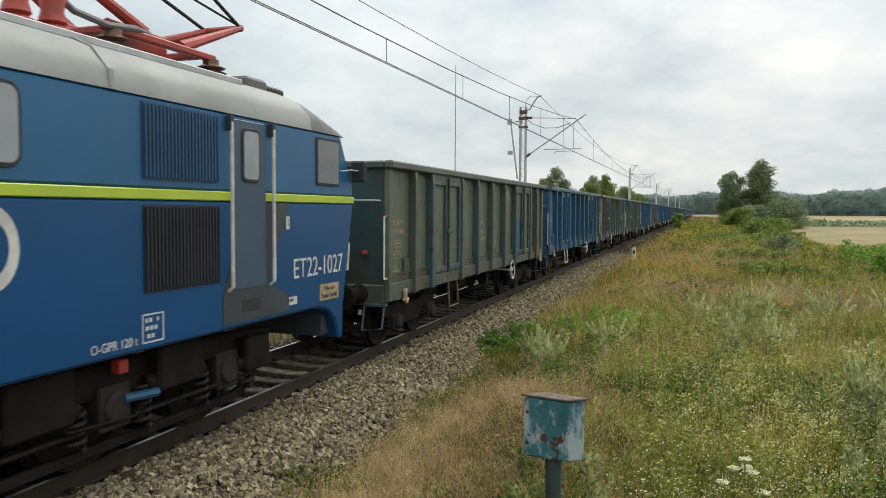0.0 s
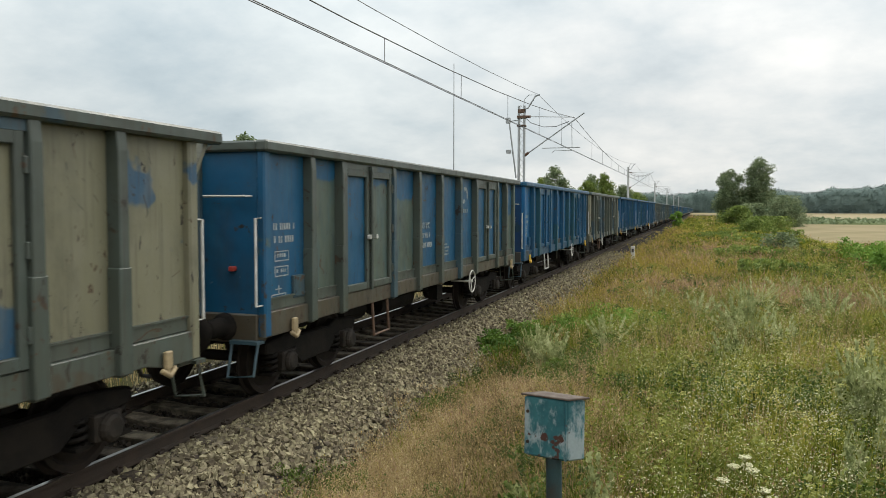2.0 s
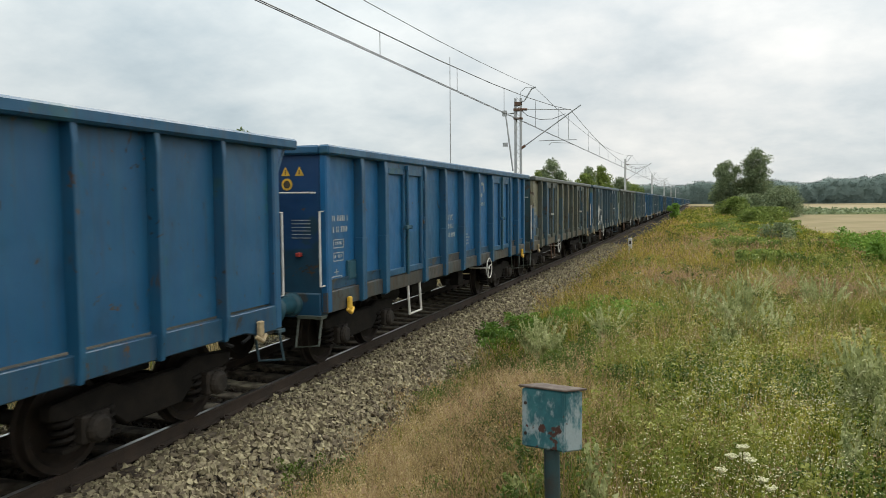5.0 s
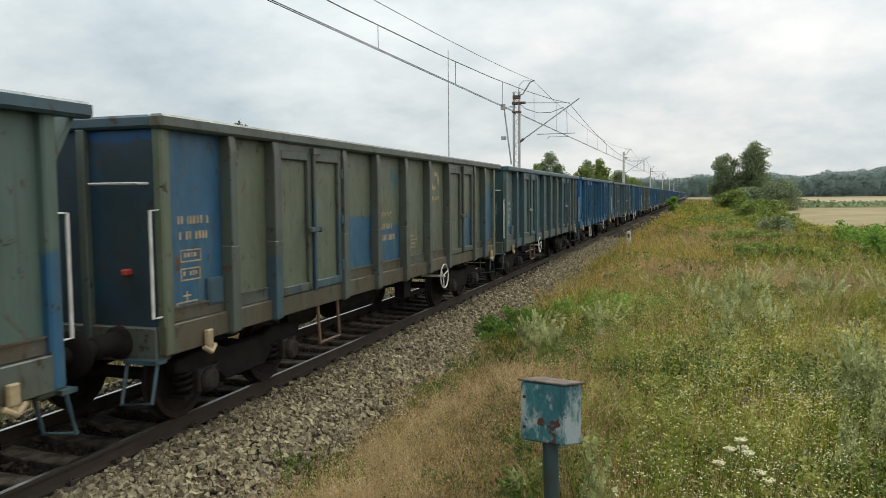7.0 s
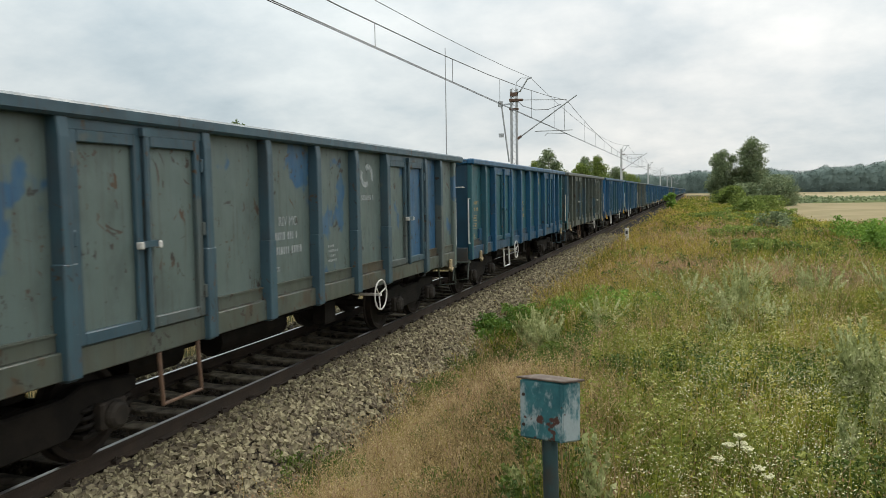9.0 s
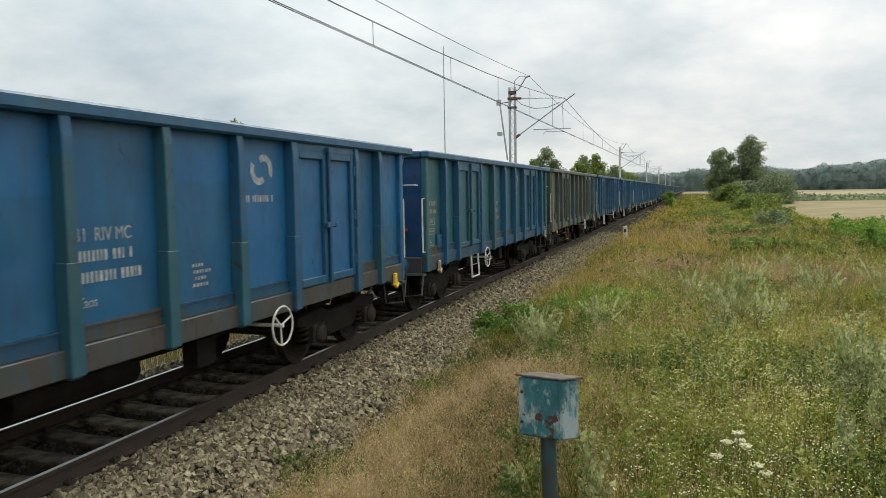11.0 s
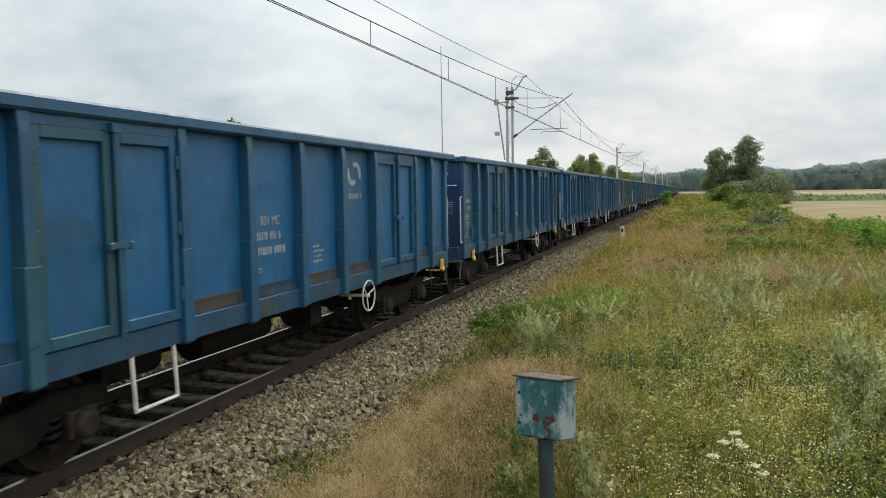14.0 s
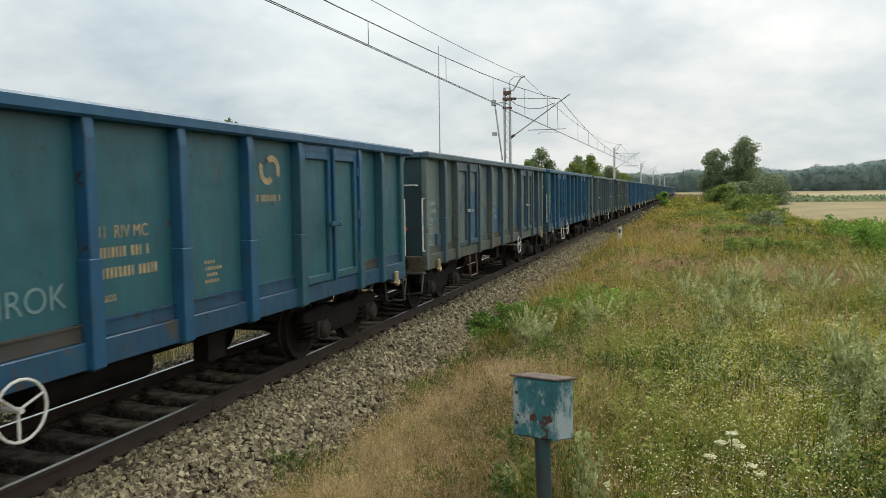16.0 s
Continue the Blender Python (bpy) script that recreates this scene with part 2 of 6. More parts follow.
OLIVE, TAN, TEAL = (0.098, 0.118, 0.072), (0.205, 0.195, 0.122), (0.012, 0.092, 0.112)
BLUE, DEEP, NAVY, GREYGREEN = (0.002, 0.080, 0.175), (0.001, 0.098, 0.245), (0.014, 0.055, 0.085), (0.070, 0.110, 0.088)
PAINT = {
    "patchy": wagon_paint("patchy_blue_teal_paint", (0.004, 0.056, 0.14), (0.018, 0.085, 0.12), 0.35, 0.4, 0.9),
    "olive": wagon_paint("faded_olive_paint", OLIVE, BLUE, 0.22, 0.7),
    "tan": wagon_paint("faded_tan_paint", TAN, BLUE, 0.30, 0.7),
    "tanplain": wagon_paint("plain_tan_paint", TAN, OLIVE, 0.2, 0.7),
    "greygreen": wagon_paint("grey_green_paint", GREYGREEN, BLUE, 0.18, 0.6),
    "greyteal": wagon_paint("grey_teal_paint", (0.105, 0.142, 0.128), (0.006, 0.085, 0.20), 0.10, 0.75, 0.66),
    "worn_blue": wagon_paint("worn_blue_paint", (0.006, 0.07, 0.175), (0.055, 0.085, 0.07), 0.16, 0.75, 0.72),
    "blueolive": wagon_paint("blue_paint_with_olive", BLUE, OLIVE, 0.3, 0.6),
    "teal": wagon_paint("teal_paint", TEAL, (0.008, 0.085, 0.14), 0.10, 0.45),
    "blue": wagon_paint("mid_blue_paint", (0.006, 0.083, 0.185), TEAL, 0.12, 0.35),
    "bright": wagon_paint("fresh_blue_paint", DEEP, BLUE, 0.3, 0.15),
    "navy": wagon_paint("dark_blue_paint", NAVY, TEAL, 0.25, 0.5),
}
TRIM = {
    "old": wagon_paint("weathered_steel_trim", (0.065, 0.078, 0.062), (0.028, 0.07, 0.10), 0.3, 0.8),
    "steel": wagon_paint("steel_blue_trim", (0.035, 0.075, 0.10), (0.08, 0.095, 0.085), 0.3, 0.7),
    "blue": wagon_paint("blue_steel_trim", (0.004, 0.072, 0.155), (0.014, 0.078, 0.10), 0.25, 0.45),
}
SILLS = {
    "old": wagon_paint("scuffed_sill_paint", (0.075, 0.085, 0.066), (0.075, 0.055, 0.032), 0.35, 0.95, 0.75),
    "blue": wagon_paint("scuffed_blue_sill_paint", (0.006, 0.055, 0.115), (0.06, 0.046, 0.03), 0.25, 0.85, 0.62),
}
SILLS["steel"] = SILLS["old"]
# teal and navy ends: dirt and the shade between wagons darken the colour
END_DARK = wagon_paint("shaded_teal_end_paint", (0.018, 0.045, 0.052), (0.03, 0.036, 0.026), 0.3, 0.7, 0.7)
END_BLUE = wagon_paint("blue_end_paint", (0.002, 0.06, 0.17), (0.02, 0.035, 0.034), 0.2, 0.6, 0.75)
END_NAVY = wagon_paint("shaded_navy_end_paint", (0.004, 0.042, 0.13), (0.010, 0.045, 0.07), 0.2, 0.5, 0.6)
SILL_OLD = surface("dirty_sill_steel", (0.085, 0.068, 0.04), (0.02, 0.017, 0.013), 2.4, 30, 0.75, 0, 0.3, obj=0.2)
# oily steel, with the deep shade under the train put into its black
UNDER = surface("oily_shaded_undercarriage", (0.006, 0.0055, 0.005), (0.017, 0.014, 0.011), 4, 50, 0.75, 0.0, 0.3, spec=0.12)
AXLEBOX = surface("dusty_axle_box", (0.034, 0.028, 0.022), (0.014, 0.012, 0.010), 6, 60, 0.75, 0.0, 0.3, spec=0.2)
WHEEL = surface("brown_wheel_steel", (0.030, 0.022, 0.017), (0.016, 0.013, 0.011), 6, 60, 0.7, 0.1, 0.2, spec=0.2)
TREAD = surface("polished_steel", (0.55, 0.54, 0.52), (0.38, 0.36, 0.34), 8, 80, 0.28, 1.0, 0.1)
INK = surface("faded_stencil_paint", (0.40, 0.42, 0.41), (0.17, 0.20, 0.21), 14, 90, 0.65, 0, 0)
WHITE = surface("worn_white_paint", (0.60, 0.59, 0.55), (0.40, 0.38, 0.34), 7, 60, 0.6, 0, 0.2)
CREAM = surface("cream_paint", (0.40, 0.31, 0.17), (0.22, 0.17, 0.10), 9, 60, 0.6, 0, 0.2)
RUSTY = surface("rusty_brown_paint", (0.13, 0.075, 0.045), (0.075, 0.045, 0.03), 9, 60, 0.7, 0, 0.25)
RUST = surface("rail_rust", (0.046, 0.030, 0.020), (0.026, 0.019, 0.014), 3, 60, 0.85, 0, 0.4)
SLEEPER = surface("oily_brown_sleeper", (0.17, 0.14, 0.10), (0.028, 0.022, 0.017), 6, 60, 0.9, 0, 0.5, obj=0.4, spec=0.15)
STONE = surface("granite_ballast", (0.27, 0.232, 0.15), (0.105, 0.087, 0.052), 14, 120, 0.9, 0, 0.3, island=0.5, spec=0.2)
# near black: the shade in the gaps between stones is put into this colour
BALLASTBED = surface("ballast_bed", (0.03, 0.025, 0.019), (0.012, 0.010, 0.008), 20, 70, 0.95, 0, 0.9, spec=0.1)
# oily stone, its colour also lowered for the shade beneath the train
DARKSTONE = surface("oily_shaded_ballast", (0.052, 0.041, 0.030), (0.017, 0.014, 0.011), 14, 120, 0.9, 0, 0.3, island=0.5, spec=0.15)
GALV = surface("galvanised_steel", (0.42, 0.43, 0.43), (0.30, 0.31, 0.31), 5, 60, 0.5, 0.4, 0.15)
WIRE = surface("dark_copper_wire", (0.10, 0.10, 0.10), (0.16, 0.155, 0.15), 5, 30, 0.5, 0.5, 0)
BLACK = surface("black_rubber", (0.015, 0.015, 0.016), (0.03, 0.03, 0.03), 8, 60, 0.65, 0, 0.1)
RED = surface("red_paint", (0.42, 0.045, 0.03), (0.28, 0.04, 0.03), 8, 50, 0.5, 0, 0.1)
YELLOW = surface("warning_yellow", (0.70, 0.42, 0.03), (0.5, 0.3, 0.04), 9, 60, 0.55, 0, 0.05)
PORCELAIN = surface("brown_porcelain", (0.16, 0.09, 0.06), (0.10, 0.06, 0.045), 8, 40, 0.25, 0, 0)

# ---- the lie of the land ----
def smooth01(a, b, v):
    t = np.clip((v - a) / (b - a), 0, 1)
    return t * t * (3 - 2 * t)


def land(x, y):
    """Height of the ground: the track bed, a dip, the bank on which the camera stands, then fields."""
    ax = np.abs(x)
    bed = -0.36 - 0.24 * smooth01(1.65, 2.5, ax)
    bank = (0.55 * (1 - smooth01(9, 30, y)) + 0.05) * smooth01(2.6, 5.6, x) * (1 - smooth01(9, 20, x)) + 0.6 * smooth01(2.4, 4.2, x) * 0.35
    far = -0.25 * smooth01(9, 22, x)
    lumps = 0.05 * np.sin(x * 0.9 + 1.3 * np.sin(y * 0.31)) * np.sin(y * 0.43 + 0.7) * smooth01(2.6, 4, ax)
    return bed + bank + far + lumps + 0.12 * smooth01(2.5, 6, -x)


def grid_ground():
    xs = np.unique(np.concatenate([np.linspace(-900, -60, 15), np.linspace(-60, -6, 20), np.linspace(-6, 14, 81), np.linspace(14, 60, 24), np.linspace(60, 900, 15)]).round(3))
    ys = np.unique(np.concatenate([np.linspace(-300, -20, 10), np.linspace(-20, 60, 161), np.linspace(60, 200, 50), np.linspace(200, 1500, 24)]).round(3))
    X, Y = np.meshgrid(xs, ys, indexing="ij")
    V = np.stack([X, Y, land(X, Y)], -1).reshape(-1, 3)
    a = (np.arange(len(xs) - 1)[:, None] * len(ys) + np.arange(len(ys) - 1)[None]).ravel()
    return V, np.stack([a, a + len(ys), a + len(ys) + 1, a + 1], -1)


def soil_material():
    m, nt, b, co = start_mat("shaded_meadow_soil", 0.95, 0, 0.1)
    big, mid, fine = noise_node(nt, co, 0.09, 4), noise_node(nt, co, 0.8, 5), noise_node(nt, co, 18, 4)
    # soil tones darkened to carry the shade between the blades
    col = ramp(nt, big, [(0.3, (0.036, 0.042, 0.010)), (0.5, (0.05, 0.048, 0.013)), (0.7, (0.07, 0.058, 0.022))])
    col = mix(nt, step(nt, mid, 0.4, 0.7), col, (0.06, 0.05, 0.026))
    col = mix(nt, math_node(nt, "MULTIPLY", fine, 0.6), col, (0.022, 0.024, 0.010))
    nt.links.new(col, b.inputs["Base Color"])
    bump(nt, b, fine, 0.8, 0.05)
    return m


tagged(new("ground", fast_mesh("ground", *grid_ground(), soil_material(), True)),
       "rough meadow ground with dry and green patches", "ground", kind="structure")


def ballast_sheet():
    """The bed of crushed stone, a low ridge under the track."""
    xs = np.array([-2.55, -2.1, -1.7, -1.2, -0.6, 0, 0.6, 1.2, 1.55, 1.8, 2.05, 2.3, 2.55])
    zs = np.array([-0.61, -0.42, -0.225, -0.205, -0.27, -0.28, -0.27, -0.205, -0.205, -0.26, -0.36, -0.46, -0.62])
    ys = np.concatenate([np.arange(-20, 60, 0.5), np.arange(60, 820, 10)])
    X, Y = np.meshgrid(xs, ys, indexing="ij")
    Z = np.repeat(zs[:, None], len(ys), 1) + 0.015 * np.sin(X * 9 + Y * 5)
    a = (np.arange(len(xs) - 1)[:, None] * len(ys) + np.arange(len(ys) - 1)[None]).ravel()
    return np.stack([X, Y, Z], -1).reshape(-1, 3), np.stack([a, a + len(ys), a + len(ys) + 1, a + 1], -1)


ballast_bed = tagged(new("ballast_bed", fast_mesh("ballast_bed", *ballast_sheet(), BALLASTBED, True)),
                     "ridge of crushed stone under the track, darkened like shaded gaps", "track bed", kind="structure")


# ---- the track ----
def rail(x, name):
    prof = [(-0.0625, -0.172), (0.0625, -0.172), (0.0625, -0.158), (0.012, -0.14), (0.009, -0.045), (0.036, -0.032), (0.036, -0.006), (0.03, 0.0), (-0.03, 0.0), (-0.036, -0.006), (-0.036, -0.032), (-0.009, -0.045), (-0.012, -0.14), (-0.0625, -0.158)]
    r = thing(name, "rust-brown steel rail with a polished running surface", "rail", "rails of the track")
    part("web", Build().prism([(x + a, z) for a, z in prof], "y", -25, 820), RUST, r)
    part("running_surface", Build().box(x - 0.024, x + 0.024, -25, 820, 0.0005, 0.004), TREAD, r, "bright polished rail head")
    return r


rail(0.7525, "rail")
rail(-0.7525, "rail")


def sleeper_mesh():
    b = Build()
    b.prism([(-1.3, -0.19), (-1.3, -0.172), (-0.95, -0.165), (-0.5, -0.172), (-0.25, -0.2), (0.25, -0.2), (0.5, -0.172), (0.95, -0.165), (1.3, -0.172), (1.3, -0.19), (1.3, -0.33), (-1.3, -0.33)], "y", -0.13, 0.13)
    return b.mesh("sleeper", SLEEPER, 0.012)


def clip_mesh():
    b = Build()
    for s in (-1, 1):
        b.box(s * 0.09 - 0.035, s * 0.09 + 0.035, -0.06, 0.06, -0.168, -0.13)
        b.tube([(s * 0.1, -0.05, -0.125), (s * 0.07, 0.0, -0.11), (s * 0.1, 0.05, -0.125)], 0.012, 5)
    return b.mesh("rail_clip", RUST)


# ---- goods wagons ----
HALF, TOPZ, FLOORZ, SIDE = 6.4, 3.28, 1.22, 1.42
DOORS = ((2.08, 3.88), (8.92, 10.72))
POSTS = (1.12, 2.03, 3.93, 5.15, 6.4, 7.65, 8.87, 10.77, 11.68)
RIBS = (1.36, 2.4, 3.36, 4.3, 5.38, 6.44, 7.51, 8.56, 9.54, 10.55, 11.6)


def bogie_parts(wagon, y, fine=True):
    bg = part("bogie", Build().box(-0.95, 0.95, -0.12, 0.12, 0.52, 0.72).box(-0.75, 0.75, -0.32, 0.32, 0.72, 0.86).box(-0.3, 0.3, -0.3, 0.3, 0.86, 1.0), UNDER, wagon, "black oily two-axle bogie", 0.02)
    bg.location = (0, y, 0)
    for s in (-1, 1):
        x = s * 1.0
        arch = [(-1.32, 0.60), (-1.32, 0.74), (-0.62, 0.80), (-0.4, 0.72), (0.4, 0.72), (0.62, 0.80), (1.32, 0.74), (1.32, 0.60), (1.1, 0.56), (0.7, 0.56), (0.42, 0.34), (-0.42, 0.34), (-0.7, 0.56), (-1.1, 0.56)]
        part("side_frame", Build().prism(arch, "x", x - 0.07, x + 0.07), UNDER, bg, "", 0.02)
        if fine:
            for yy in (-0.9, 0.9):
                ab = Build().box(x - 0.02, x + 0.15 * s + (0.02 if s > 0 else -0.02), yy - 0.17, yy + 0.17, 0.34, 0.60) if s > 0 else Build().box(x - 0.17, x + 0.02, yy - 0.17, yy + 0.17, 0.34, 0.60)
                ab.lathe([(0.0, 0), (0.14, 0), (0.14, 0.06), (0.09, 0.09), (0.0, 0.09)], (x + s * 0.15 if s > 0 else x - 0.24, yy, 0.46), "x", 14)
                part("axle_box", ab, AXLEBOX, bg, "", 0.02)
                for k in (-0.24, 0.24):
                    coil = [(x + 0.09 * cos(a), yy + k + 0.09 * sin(a), 0.34 + 0.26 * a / (tau * 3.5)) for a in np.linspace(0, tau * 3.5, 36)]
                    part("spring", Build().tube(coil, 0.026, 5).box(x - 0.11, x + 0.11, yy + k - 0.11, yy + k + 0.11, 0.31, 0.345), UNDER, bg)
    for yy in (-0.9, 0.9):
        ws = Build().tube([(-1.0, 0, 0), (1.0, 0, 0)], 0.075, 10)
        for s in (-1, 1):
            ws.lathe([(0.06, 0.0), (0.11, -0.01), (0.14, 0.03), (0.36, 0.045), (0.40, 0.0), (0.46, 0.0), (0.455, 0.10), (0.492, 0.112), (0.492, 0.135), (0.40, 0.135), (0.36, 0.09), (0.14, 0.08), (0.09, 0.16)] if s < 0 else
                     [(0.09, -0.16), (0.14, -0.08), (0.36, -0.09), (0.40, -0.135), (0.492, -0.135), (0.492, -0.112), (0.455, -0.10), (0.46, 0.0), (0.40, 0.0), (0.36, -0.045), (0.14, -0.03), (0.11, 0.01), (0.06, 0.0)], (s * 0.80, 0, 0), "x", 28)
        w = part("wheelset", ws, WHEEL, bg, "pair of brown steel wheels on an axle", 0, True)
        w.location = (0, yy, 0.464)
    return bg


def bars(b, x, y0, y1, z0, z1, rows, seed, lean=0.0):
    """Illegible stencilled writing: rows of short bars on a side wall."""
    rng = random.Random(seed)
    h = (z1 - z0) / rows
    for r in range(rows):
        y = y0 + rng.uniform(0, 0.06)
        stop = y1 - rng.uniform(0, (y1 - y0) * 0.4)
        while y < stop:
            w = rng.uniform(0.022, 0.04)
            b.box(x, x + 0.003, y, y + w, z1 - (r + 0.68) * h, z1 - (r + 0.16) * h)
            y += w + 0.022 if rng.random() > 0.18 else w + 0.07
    return b


def frame_bars(b, x, y0, y1, z0, z1, w=0.014):
    b.box(x, x + 0.003, y0, y1, z0, z0 + w).box(x, x + 0.003, y0, y1, z1 - w, z1)
    return b.box(x, x + 0.003, y0, y0 + w, z0 + w, z1 - w).box(x, x + 0.003, y1 - w, y1, z0 + w, z1 - w)


def frame_box(b, x, y0, y1, z0, z1, w=0.06, d=0.03):
    b.box(x, x + d, y0, y1, z0, z0 + w).box(x, x + d, y0, y1, z1 - w, z1)
    return b.box(x, x + d, y0, y0 + w, z0 + w, z1 - w).box(x, x + d, y1 - w, y1, z0 + w, z1 - w)


def lettering(name, text, size, material, parent, x, y, z, label="", wide=1.0):
    """Words on the side that faces +x; y is where the line starts, z its foot."""
    cu = bpy.data.curves.new(name, "FONT")
    cu.body, cu.size, cu.extrude = text, size, 0.0015
    tmp = bpy.data.objects.new(name, cu)
    me = bpy.data.meshes.new_from_object(tmp)
    bpy.data.objects.remove(tmp)
    me.name = name
    me.transform(Matrix(((0, 0, 1, x + 0.002), (wide, 0, 0, y), (0, 1, 0, z), (0, 0, 0, 1))))
    me.materials.clear()
    me.materials.append(material)
    return part(name, me, material, parent, label)


def emblem(b, x, y, z, s):
    """Two hooked strokes: the operator's mark as a plain shape."""
    for k in (0, pi):
        cy = y + s * 0.12 * cos(k)
        arc = np.linspace(-0.5, 2.3, 9) + k
        for a0, a1 in zip(arc, arc[1:]):
            ring = [(cy + s * r * cos(a), z + s * r * sin(a)) for a, r in ((a0, 0.36), (a1, 0.36), (a1, 0.2), (a0, 0.2))]
            b.prism(ring, "x", x, x + 0.003)
    return b


def side_panels(w, paint, s, doors, fine):
    """The sheet between the posts of one side; the near and far side alike."""
    x0, x1 = (SIDE - 0.11, SIDE - 0.07) if s > 0 else (-SIDE + 0.07, -SIDE + 0.11)
    edges = (0.06,) + (POSTS if doors else RIBS) + (2 * HALF - 0.06,)
    if not fine and s < 0:
        part("side_wall", Build().box(x0, x1, -HALF + 0.06, HALF - 0.06, FLOORZ, TOPZ - 0.12), paint, w)
        return
    for a, c in zip(edges, edges[1:]):
        if doors and any(abs(a - d0) < 0.2 and c - a > 1.5 for d0, d1 in DOORS):
            continue
        part("side_panel", Build().box(x0, x1, a - HALF - 0.01, c - HALF + 0.01, FLOORZ + 0.035, TOPZ - 0.12), paint, w)
        if fine and s > 0 and doors and c - a > 0.7:
            # pressed strip along the foot of the panel, with a lip that throws a dark line
            foot = Build().box(x1 + 0.001, x1 + 0.028, a - HALF + 0.085, c - HALF - 0.085, FLOORZ + 0.02, FLOORZ + 0.15)
            foot.box(x1 + 0.001, x1 + 0.046, a - HALF + 0.085, c - HALF - 0.085, FLOORZ + 0.15, FLOORZ + 0.168)
            part("panel_foot", foot, SILLS["blue" if paint in (PAINT["blue"], PAINT["bright"], PAINT["patchy"], PAINT["teal"]) else "old"], w, "scuffed strip along the foot of the panel")


def door_leaf(w, paint, trim, s, y0, y1, hinge):
    b = Build()
    x = s * (SIDE - 0.045)

    def bx(xa, xb, *r):
        b.box(min(xa, xb), max(xa, xb), *r)
    bx(x, x + s * 0.02, y0, y1, FLOORZ + 0.02, TOPZ - 0.22)
    leaf = part("door", b, paint, w, "steel door leaf with a raised frame")
    fr = Build()
    xa, xb = sorted((x + s * 0.02, x + s * 0.075))
    fr.box(xa, xb, y0, y0 + 0.09, FLOORZ + 0.02, TOPZ - 0.22).box(xa, xb, y1 - 0.09, y1, FLOORZ + 0.02, TOPZ - 0.22)
    fr.box(xa, xb, y0 + 0.09, y1 - 0.09, FLOORZ + 0.02, FLOORZ + 0.13).box(xa, xb, y0 + 0.09, y1 - 0.09, TOPZ - 0.33, TOPZ - 0.22)
    yh = y0 if hinge < 0 else y1
    for z in (1.5, 2.15, 2.8):
        fr.tube([(x + s * 0.08, yh, z - 0.07), (x + s * 0.08, yh, z + 0.07)], 0.025, 8)
    part("door_frame", fr, trim, leaf, "", 0.012)
    return leaf


